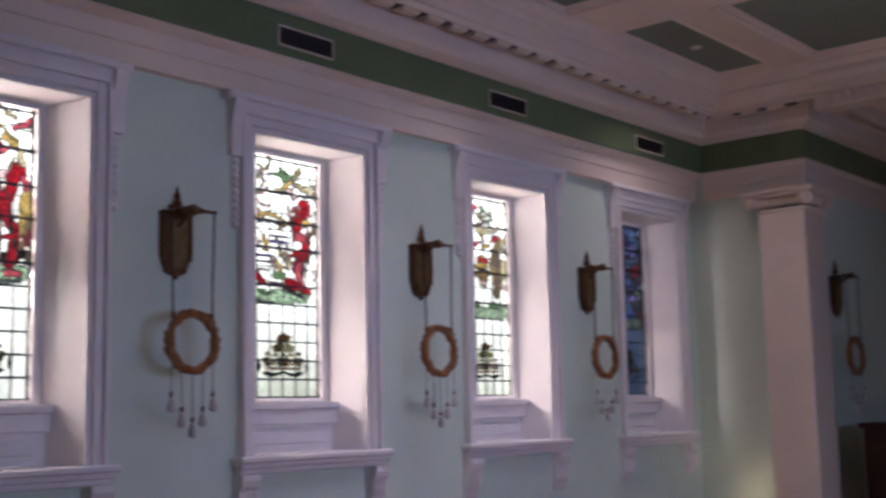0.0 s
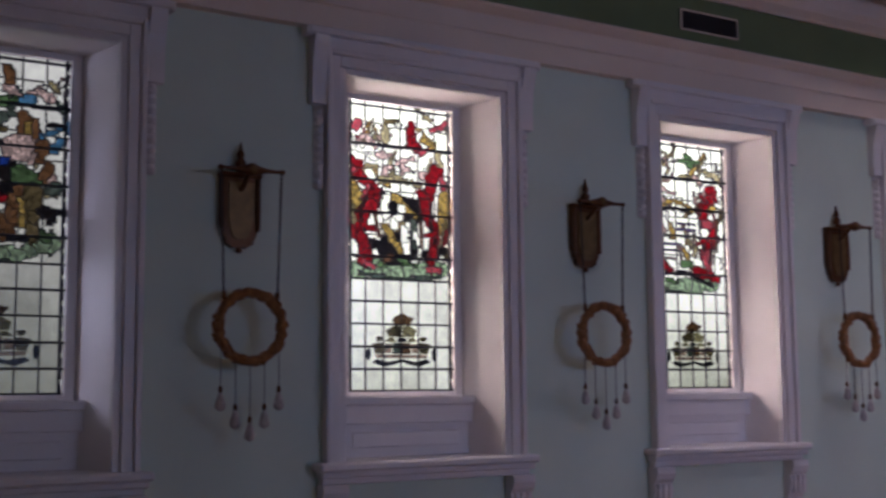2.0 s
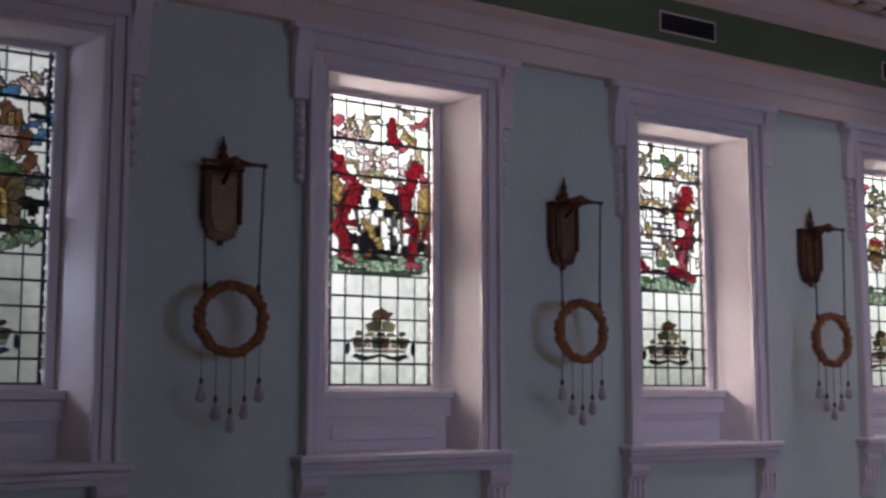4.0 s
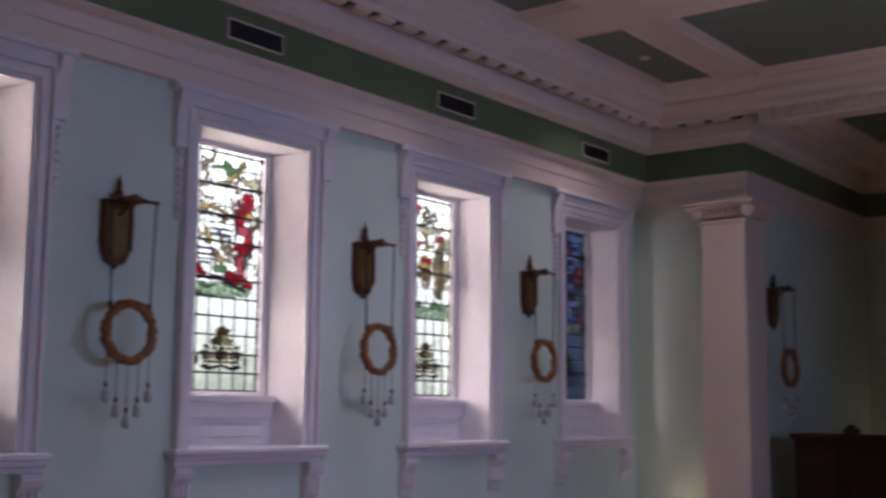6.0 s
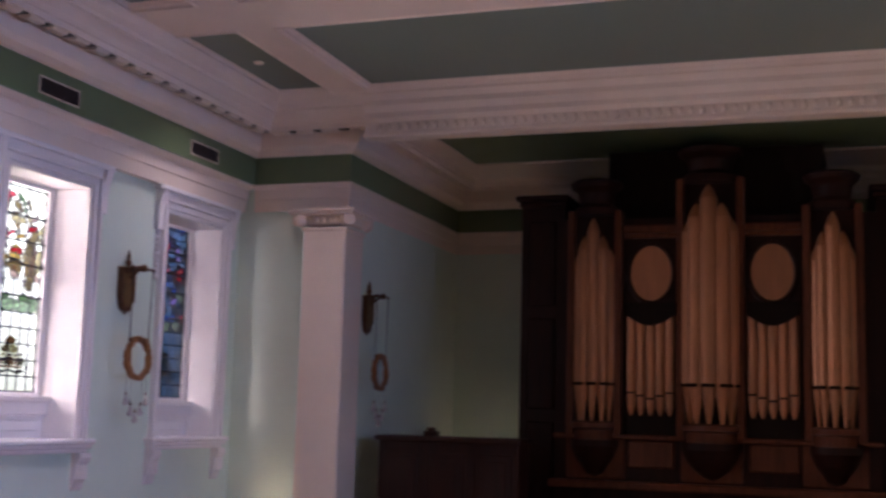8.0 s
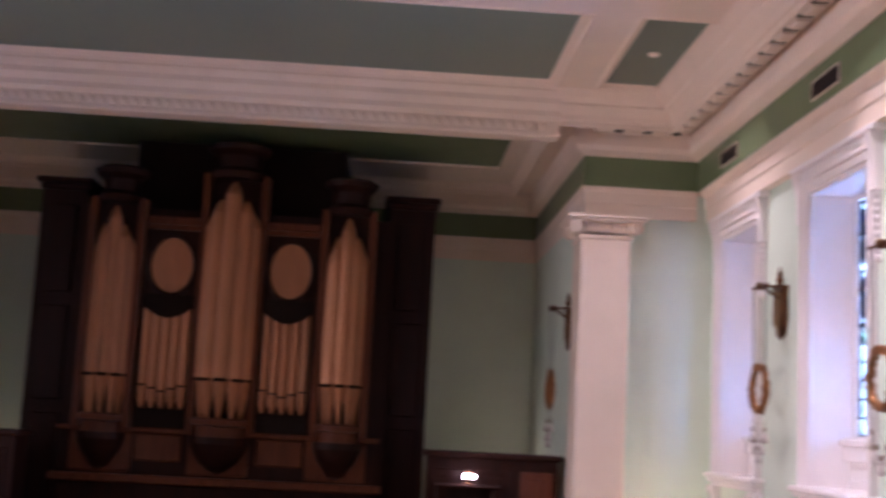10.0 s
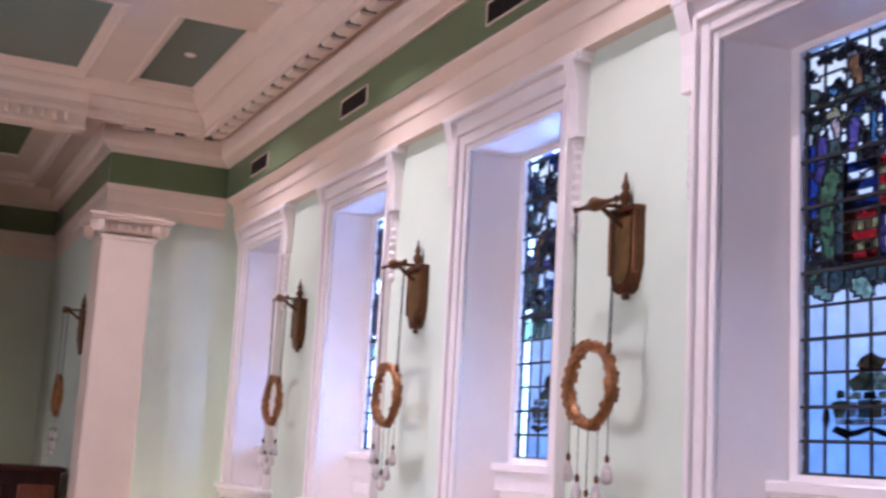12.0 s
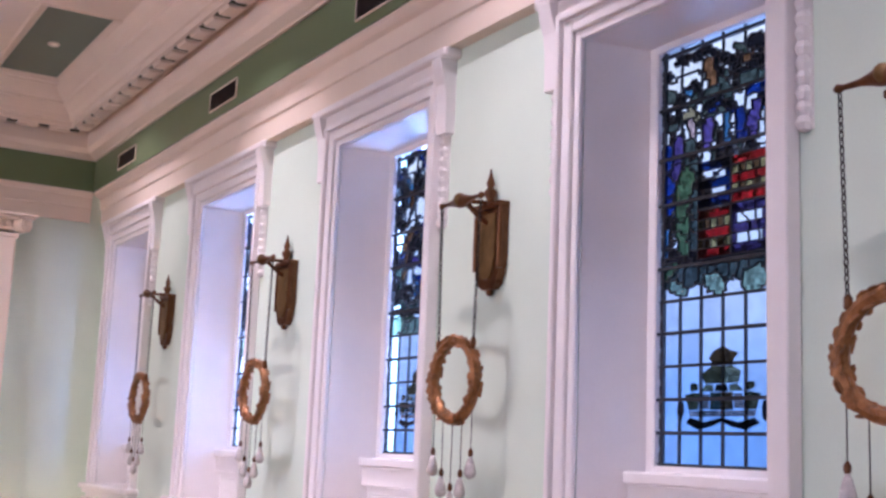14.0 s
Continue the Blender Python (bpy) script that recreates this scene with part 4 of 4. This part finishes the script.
# ---- wall lights with hanging laurel wreaths ----
def wall_light():
    t = thing("wall_light", "bronze wall bracket hung with a gilded laurel wreath", "wall light", "wall lights between the windows")
    bm = bmesh.new()                                  # stepped shield plate
    out = [(-0.122, 2.93), (0.122, 2.93), (0.122, 2.64), (0.105, 2.60), (0.105, 2.575), (0.085, 2.545), (0.085, 2.525), (0.045, 2.50), (-0.045, 2.50), (-0.085, 2.525),
           (-0.085, 2.545), (-0.105, 2.575), (-0.105, 2.60), (-0.122, 2.64)]
    prism(bm, out, "x", 0.0, 0.045)
    for y in (-0.122, 0.122):
        lathe(bm, [(0.016, 2.60), (0.018, 2.75), (0.016, 2.92)], 8, (0.045, y * 0.9))
    box(bm, 0.0, 0.07, -0.13, 0.13, 2.915, 2.945, bevel=0.006)
    plate = part("backplate", bm, BRONZE, t)
    bm = bmesh.new()
    prism(bm, [(y * 0.64, 2.73 + (z - 2.73) * 0.78) for y, z in out], "x", 0.045, 0.058)
    part("shield", bm, BRASS, plate, "dull gilt shield field")
    bm = bmesh.new()
    lathe(bm, [(0.012, 2.47), (0.022, 2.485), (0.012, 2.50), (0.03, 2.515)], 10, (0.025, 0))
    part("drop_finial", bm, BRONZE, t, smooth=True)
    bm = bmesh.new()
    lathe(bm, [(0.03, 2.945), (0.018, 2.96), (0.030, 2.985), (0.034, 3.005), (0.016, 3.03), (0.024, 3.05), (0.012, 3.085), (0.003, 3.13)], 12, (0.04, 0))
    part("finial", bm, BRONZE, t, smooth=True)
    bm = bmesh.new()                                  # arm with scroll, knob and cross bar
    pts = [(0.05, 2.84), (0.09, 2.86), (0.13, 2.89), (0.17, 2.92), (0.215, 2.93)]
    for a, b in zip(pts, pts[1:]):
        rod(bm, (a[0], 0, a[1]), (b[0], 0, b[1]), 0.014, 8)
    rod(bm, (0.05, 0, 2.95), (0.215, 0, 2.935), 0.011, 8)
    part("arm", bm, BRONZE, t)
    bm = bmesh.new()
    prof = [(0.010, -0.205), (0.018, -0.19), (0.010, -0.17), (0.013, -0.10), (0.024, -0.05), (0.034, -0.02), (0.036, 0.0), (0.034, 0.02), (0.024, 0.05), (0.013, 0.10), (0.010, 0.17), (0.018, 0.19), (0.010, 0.205)]
    lathe(bm, prof, 12)
    bmesh.ops.transform(bm, matrix=Matrix.Translation((0.215, 0, 2.935)) @ pose(0, 0, 0, 90), verts=bm.verts)
    bar = part("cross_bar", bm, BRONZE, t, smooth=True)
    bm = bmesh.new()
    egg(bm, (0.222, 0, 2.94), 0.036, 0.036, 0.036, 12)
    part("knob", bm, BRASS, bar, "round brass knob", smooth=True)
    for s in (-1, 1):                                 # chain of twisted links
        bm = bmesh.new()
        y0, y1, za, zb = s * 0.185, s * 0.165, 2.92, 2.22
        n = 26
        for i in range(n):
            f = (i + 0.5) / n
            c = Vector((0.215, y0 + (y1 - y0) * f, za + (zb - za) * f))
            tmp = []
            for k in range(8):
                a = 2 * math.pi * k / 8
                p = Vector((math.cos(a) * 0.0075, 0, math.sin(a) * 0.0175))
                if i % 2:
                    p = Vector((0, p.x, p.z))
                tmp.append(c + p)
            for k in range(8):
                rod(bm, tmp[k], tmp[(k + 1) % 8], 0.0028, 4)
        part("chain", bm, IRON, t, "thin dark iron chain")
        bm = bmesh.new()
        lathe(bm, [(0.008, 2.18), (0.015, 2.19), (0.015, 2.225), (0.006, 2.235)], 8, (0.215, s * 0.163))
        part("hook", bm, BRONZE, t)
    bm = bmesh.new()                                  # the wreath: core and overlapping leaves
    R, r = 0.194, 0.028
    bmesh_rows = []
    for i in range(40):
        a = 2 * math.pi * i / 40
        bmesh_rows.append([bm.verts.new((0.215 + r * math.cos(b), (R + r * math.sin(b)) * math.cos(a), 2.03 + (R + r * math.sin(b)) * math.sin(a))) for b in [2 * math.pi * k / 8 for k in range(8)]])
    for i in range(40):
        p, q = bmesh_rows[i], bmesh_rows[(i + 1) % 40]
        for k in range(8):
            bm.faces.new((p[k], p[(k + 1) % 8], q[(k + 1) % 8], q[k]))
    g = random.Random(9)
    for i in range(150):
        a, b = g.uniform(0, 2 * math.pi), g.uniform(0, 2 * math.pi)
        rr = R + 0.029 * math.sin(b)
        m = (Matrix.Translation((0.215 + 0.029 * math.cos(b), rr * math.cos(a), 2.03 + rr * math.sin(a))) @ Matrix.Rotation(a, 4, "X")
             @ Matrix.Rotation(-b, 4, "Z") @ Matrix.Rotation(g.uniform(-0.5, 0.5), 4, "X") @ Matrix.Rotation(0.25, 4, "Y") @ Matrix.Diagonal((0.004, 0.013, 0.024, 1)))
        bmesh.ops.create_icosphere(bm, subdivisions=1, radius=1, matrix=m)
    part("wreath", bm, GILT, t, "gilded laurel wreath ring")
    for k in range(5):                                # wires with frosted drops, the middle one lowest
        y = (-2 + k) * 0.088
        low = (1.67, 1.57, 1.50, 1.57, 1.67)[k]
        top = 2.03 - math.sqrt(R * R - y * y)
        bm = bmesh.new()
        rod(bm, (0.215, y, top), (0.215, y, low + 0.02), 0.0022, 4)
        wire = part("wire", bm, IRON, t)
        bm = bmesh.new()
        lathe(bm, [(0.004, low + 0.03), (0.013, low + 0.015), (0.012, low - 0.005), (0.006, low - 0.012)], 8, (0.215, y))
        part("cap", bm, BRONZE, wire)
        bm = bmesh.new()
        lathe(bm, [(0.008, low - 0.01), (0.018, low - 0.035), (0.026, low - 0.065), (0.030, low - 0.09), (0.022, low - 0.105), (0.004, low - 0.115)], 10, (0.215, y))
        part("glass_drop", bm, DROP, wire, "pale frosted glass drop", smooth=True)
    return t


wl = wall_light()
wl.matrix_world = pose(-WX, LIGHTS_Y[3], 0)
for y in LIGHTS_Y:
    if y != LIGHTS_Y[3]:
        copy_thing(wl, pose(-WX, y - 0.02, 0))
    copy_thing(wl, pose(WX, y, 0, 0, 0, 180))
for s, y in ((-1, 13.60), (1, 13.62)):
    tagged(copy_thing(wl, pose(s * AX, y, 0, 0, 0, 0 if s < 0 else 180)), "bronze wall bracket with a wreath in the organ alcove", group="alcove wall lights")


# ---- air vents in the frieze ----
def air_vent():
    t = thing("air_vent", "dark slotted air vent in a white frame on the frieze", "vent", "vents in the frieze")
    part("backing", boxed(0.0, 0.006, -0.28, 0.28, -0.068, 0.068), VENT, t)
    bm = bmesh.new()
    for a in ((-0.292, 0.292, 0.068, 0.080), (-0.292, 0.292, -0.080, -0.068), (-0.292, -0.28, -0.068, 0.068), (0.28, 0.292, -0.068, 0.068)):
        box(bm, 0, 0.014, *a, bevel=0.002)
    part("frame", bm, WHITE, t)
    for i in range(6):
        bm = bmesh.new()
        prism(bm, [(0.006, -0.055 + 0.02 * i), (0.016, -0.062 + 0.02 * i), (0.017, -0.058 + 0.02 * i), (0.006, -0.05 + 0.02 * i)], "y", -0.28, 0.28)
        part("slat", bm, VENT, t)
    return t


v = air_vent()
v.matrix_world = pose(-5.2, 6.54, 4.372)
for k in (-2, -1, 0, 1, 2):
    if k:
        copy_thing(v, pose(-5.2, 6.54 + 2.6 * k, 4.372))
    copy_thing(v, pose(5.2, 6.54 + 2.6 * k, 4.372, 0, 0, 180))


# ---- ceiling lights ----
def downlight(lens, label):
    t = thing("ceiling_downlight", label, "downlight", "ceiling downlights")
    bm = bmesh.new()
    lathe(bm, [(0.055, 0.0), (0.055, -0.012), (0.045, -0.02), (0.034, -0.012), (0.034, 0.0)], 16)
    part("rim", bm, WHITE, t, smooth=True)
    bm = bmesh.new()
    lathe(bm, [(0.032, -0.002), (0.025, -0.008), (0.006, -0.011)], 12)
    part("lens", bm, lens, t)
    return t


d0 = downlight(DIM, "small round white downlight in the side ceiling field")
d0.matrix_world = pose(-4.30, 11.22, SUNK)
d1 = downlight(LAMP, "small round lit downlight in the large ceiling field")
d1.matrix_world = pose(0.0, -5.5, SUNK)
spots = [(s * 4.30, 11.22 - 3.03 * k) for k in range(5) for s in (-1, 1)] + [(s * 2.8, 11.22 - 3.03 * k) for k in range(1, 5) for s in (-1, 1)]
for i, (x, y) in enumerate(spots):
    if i:
        copy_thing(d0 if abs(x) > 3 else d1, pose(x, y, SUNK))
    if abs(x) < 3:
        area_light("downlight_beam", pose(x, y, SUNK - 0.03), 0.10, 0.10, ROW_W if y > 6 else ROW_W * 0.08 if y > 3 else ROW_W * 0.03, (1.0, 0.93, 0.93), 112)
    elif y > 0:
        k = (0.75, 1.0, 0.9, 0.7)[round((11.22 - y) / 3.03)] if x > 0 else (0.5, 0.28, 0.08, 0.0)[round((11.22 - y) / 3.03)]
        if k:
            area_light("downlight_beam", pose(x, y, SUNK - 0.03), 0.10, 0.10, SIDE_W * 1.1 * k, (1.0, 0.87, 0.70), 112 if y > 10 else 98)


# ---- the organ ----
def organ():
    t = thing("pipe_organ", "dark mahogany pipe organ case with dull gilt pipes", "organ")
    F = 14.75                                          # case front; the towers stand forward of it
    bm = bmesh.new()
    box(bm, -1.88, 1.88, F, 16.9, 0, 4.0)
    part("case", bm, WOOD, t)
    for s in (-1, 1):
        a, b = sorted((s * 1.88, s * 2.44))
        bm = bmesh.new()
        box(bm, a, b, F + 0.35, 16.9, 0, 4.22)
        wing = part("side_wing", bm, WOOD, t)
        for z0, z1 in ((0.3, 1.5), (1.65, 2.8), (2.95, 4.05)):
            part("panel", boxed(a + 0.1, b - 0.1, F + 0.325, F + 0.35, z0, z1, bevel=0.02), WOOD, wing)
        bm = bmesh.new()
        a, b = sorted((s * 1.80, s * 2.50))
        box(bm, a, b, F + 0.22, 16.9, 4.30, 4.37, bevel=0.02)
        box(bm, a + 0.04, b - 0.04, F + 0.27, 16.9, 4.22, 4.30, bevel=0.02)
        part("wing_cornice", bm, WOOD, t)
    # box added to darken the space above and behind the crowns
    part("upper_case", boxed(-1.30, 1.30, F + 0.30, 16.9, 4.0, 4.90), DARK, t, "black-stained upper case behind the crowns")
    for x, w, top in ((-1.39, 0.25, 3.97), (0.0, 0.31, 4.33), (1.39, 0.25, 3.97)):
        tw = part("tower", boxed(x - w - 0.05, x + w + 0.05, F - 0.04, F + 0.4, 1.36, top + 0.12), WOOD, t, "projecting half-round pipe tower")
        for s in (-1, 1):                              # upright posts
            part("post", boxed(x + s * (w + 0.04) - 0.045, x + s * (w + 0.04) + 0.045, F - 0.14, F + 0.05, 1.36, top + 0.12, bevel=0.01), WOOD2, tw)
        bm = bmesh.new()                               # crown block
        lathe(bm, [(w - 0.02, top + 0.06), (w + 0.02, top + 0.14), (w - 0.04, top + 0.20), (w - 0.02, top + 0.34), (w + 0.06, top + 0.40), (w + 0.08, top + 0.46), (w + 0.02, top + 0.50)], 20, (x, F), math.pi, 2 * math.pi)
        part("crown", bm, WOOD, tw, "carved dark wood crown")
        bm = bmesh.new()                               # foot ring and rounded corbel
        lathe(bm, [(w + 0.02, 1.52), (w + 0.05, 1.50), (w + 0.05, 1.44), (w, 1.42), (w - 0.01, 1.30)], 20, (x, F), math.pi, 2 * math.pi)
        part("tower_foot", bm, WOOD2, tw)
        bm = bmesh.new()
        lathe(bm, [(w + 0.04, 1.30), (w + 0.04, 1.22), (w - 0.02, 1.08), (w - 0.10, 0.98), (0.10, 0.90), (0.03, 0.87)], 20, (x, F), math.pi, 2 * math.pi)
        part("corbel", bm, WOOD, tw)
        n = 5                                          # pipes on a half circle, the middle one tallest
        for i in range(n):
            a = math.pi + math.pi * (i + 0.5) / n
            r = (w - 0.03) * math.sin(math.pi / n / 2) * 1.2
            c = (x + (w - 0.06) * math.cos(a), F - 0.02 + (w - 0.06) * math.sin(a))
            h = top - 0.22 - 0.16 * abs(i - 2) if i != 2 else top - 0.16
            bm = bmesh.new()
            lathe(bm, [(0.018, 1.50), (r * 0.38, 1.62), (r * 0.80, 1.90), (r, 1.97), (r, h), (r * 0.6, h + 0.10), (0.012, h + 0.17)], 14, c)
            p = part("pipe", bm, PIPE, tw, smooth=False)
            bm = bmesh.new()
            d = Vector((math.cos(a), math.sin(a)))
            rod(bm, (c[0] + d.x * r * 0.92 - d.y * r * 0.75, c[1] + d.y * r * 0.92 + d.x * r * 0.75, 1.965), (c[0] + d.x * r * 0.92 + d.y * r * 0.75, c[1] + d.y * r * 0.92 - d.x * r * 0.75, 1.965), 0.02, 6)
            part("mouth", bm, DARK, p, "dark pipe mouth")
    for s in (-1, 1):                                  # flats between the towers
        x = s * 0.71
        fl = part("flat", boxed(x - 0.32, x + 0.32, F - 0.03, F, 1.36, 3.86), WOOD, t, "flat of pipes under an oval")
        bm = bmesh.new()
        prism(bm, ellipse(x, 3.31, 0.245, 0.335, 28), "y", F - 0.06, F - 0.032)
        part("oval_panel", bm, PIPE, fl, "dull gilt oval panel")
        bm = bmesh.new()
        ring = ellipse(x, 3.31, 0.275, 0.365, 28)
        for a, b in zip(ring, ring[1:] + ring[:1]):
            rod(bm, (a[0], F - 0.05, a[1]), (b[0], F - 0.05, b[1]), 0.03, 6)
        part("oval_frame", bm, WOOD, fl)
        bm = bmesh.new()                               # swag under the oval
        n = 12
        up = [(x - 0.30 + 0.6 * i / n, 2.95) for i in range(n + 1)]
        dn = [(x - 0.30 + 0.6 * i / n, 2.80 - 0.13 * math.sin(math.pi * i / n)) for i in range(n + 1)]
        prism(bm, dn + up[::-1], "y", F - 0.13, F - 0.03)
        part("swag", bm, DARK, fl, "dark carved swag")
        for i in range(5):
            px = x - 0.232 + 0.116 * i
            low = 1.87 - 0.035 * (2 - abs(i - 2))
            bm = bmesh.new()
            lathe(bm, [(0.018, 1.60), (0.050, 1.70), (0.059, low), (0.059, 2.82)], 12, (px, F - 0.06))
            p = part("pipe", bm, PIPE, fl, smooth=False)
            bm = bmesh.new()
            rod(bm, (px - 0.05, F - 0.115, low), (px + 0.05, F - 0.115, low), 0.012, 6)
            part("mouth", bm, DARK, p, "dark pipe mouth")
        # thin black plate painted as the shade below the pipe feet
        part("recess", boxed(x - 0.30, x + 0.30, F - 0.05, F - 0.03, 1.37, 1.62), DARK, fl)
        bm = bmesh.new()
        box(bm, x - 0.34, x + 0.34, F - 0.10, F, 3.80, 3.90, bevel=0.02)
        box(bm, x - 0.33, x + 0.33, F - 0.07, F, 3.74, 3.80, bevel=0.01)
        part("flat_cornice", bm, WOOD2, fl)
        part("base_panel", boxed(x - 0.28, x + 0.28, F - 0.04, F, 0.98, 1.30, bevel=0.02), WOOD2, t)
    for x in (-1.38, 0, 1.38):
        part("base_panel", boxed(x - 0.36, x + 0.36, F - 0.025, F, 0.84, 1.32, bevel=0.02), WOOD2, t)
    part("impost_rail", boxed(-1.95, 1.95, F - 0.10, F, 0.72, 0.82, bevel=0.02), WOOD2, t)
    part("upper_rail", boxed(-1.90, 1.90, F - 0.075, F, 1.31, 1.37, bevel=0.015), WOOD2, t)
    return t


organ()


def screen(x0, x1, name, label, door):
    t = thing(name, label, "wooden screen")
    part("body", boxed(x0, x1, 13.30, 13.75, 0, 1.24), WOOD, t)
    bm = bmesh.new()
    box(bm, x0 - 0.04, x1 + 0.04, 13.24, 13.80, 1.24, 1.30, bevel=0.015)
    part("top", bm, WOOD, t)
    n = max(2, round((x1 - x0) / 0.55))
    for i in range(n):
        a, b = x0 + (x1 - x0) * (i + 0.12) / n, x0 + (x1 - x0) * (i + 0.88) / n
        bm = bmesh.new()
        box(bm, a, b, 13.275, 13.30, 0.25, 1.12, bevel=0.015)
        box(bm, a + 0.06, b - 0.06, 13.262, 13.275, 0.33, 1.04, bevel=0.008)
        part("panel", bm, WOOD2 if door and i == n - 1 else WOOD, t)
    return t


screen(-3.62, -1.95, "organ_screen", "dark mahogany panelled screen beside the organ", False)
screen(2.42, 3.84, "organ_screen", "dark mahogany panelled screen with a reading lamp", True)
bm = bmesh.new()
box(bm, -3.13, -2.98, 13.45, 13.6, 1.30, 1.36, bevel=0.01)
box(bm, -3.10, -3.02, 13.47, 13.58, 1.36, 1.40, bevel=0.01)
tagged(part("wooden_box", bm, WOOD), "small dark box resting on the organ screen", "box")

desk = thing("music_desk", "dark wooden shelf desk fixed before the screen", "desk")
part("top", boxed(2.5, 3.2, 13.0, 13.262, 0.93, 0.96, bevel=0.008), WOOD, desk)
for x in (2.55, 3.15):
    part("leg", boxed(x - 0.03, x + 0.03, 13.02, 13.24, 0, 0.93), WOOD, desk)
lamp = thing("desk_lamp", "small lit brass reading lamp on the desk", "lamp")
bm = bmesh.new()
lathe(bm, [(0.06, 0.96), (0.06, 0.975), (0.012, 0.985), (0.012, 1.05)], 12, (2.85, 13.12))
part("stand", bm, BRONZE, lamp)
bm = bmesh.new()
rod(bm, (2.80, 13.09, 1.055), (2.92, 13.09, 1.05), 0.022, 8)
part("tube", bm, BRIGHT, lamp, "bright glowing tube")
bm = bmesh.new()
lathe(bm, [(0.035, 1.08), (0.045, 1.10), (0.01, 1.12)], 10, (2.85, 13.16))
part("shade", bm, BRONZE, lamp)


# ---- warm uplights at the foot of the walls ----
def uplight(x, y, z, watts, tilt):
    t = thing("uplight", "small dark floor uplight close to the wall", "uplight", "uplights by the alcove", m=pose(x, y, z))
    bm = bmesh.new()
    lathe(bm, [(0.07, 0.0), (0.07, 0.02), (0.05, 0.03), (0.06, 0.16), (0.052, 0.16), (0.045, 0.05)], 14)
    part("can", bm, IRON, t)
    bm = bmesh.new()
    lathe(bm, [(0.044, 0.10), (0.03, 0.108), (0.005, 0.11)], 12)
    part("lens", bm, LAMP, t, "glowing lamp glass")
    area_light("uplight_beam", Matrix.Translation((x, y, z + 0.17)) @ pose(0, 0, 0, 180, tilt, 0), 0.08, 0.08, watts, (1.0, 0.78, 0.42), 120)


uplight(3.72, 15.8, -0.02, 2.2 * UP_W, 0)
uplight(-3.2, 16.8, -0.02, 1.6 * UP_W, 0)
uplight(4.75, 12.70, -0.02, 2.6 * UP_W, 0)
uplight(-4.75, 12.70, -0.02, 1.0 * UP_W, 0)

# ---- floor boards, mostly out of sight ----
bm = bmesh.new()
box(bm, -0.0725, 0.0725, -1.6, 1.6, -0.02, 0.0, bevel=0.003)
me = bpy.data.meshes.new("floor_board")
bm.to_mesh(me)
bm.free()
me.materials.append(FLOOR)
for i in range(37):
    for j in range(8):
        ob = new("floor_board", me)
        ob.parent = floor
        ob.location = (-5.4 + 0.15 * 2 * i + 0.075, BACK + 1.6 + 3.2 * j, 0)
        ob.scale = (2.04, 0.999, 1)
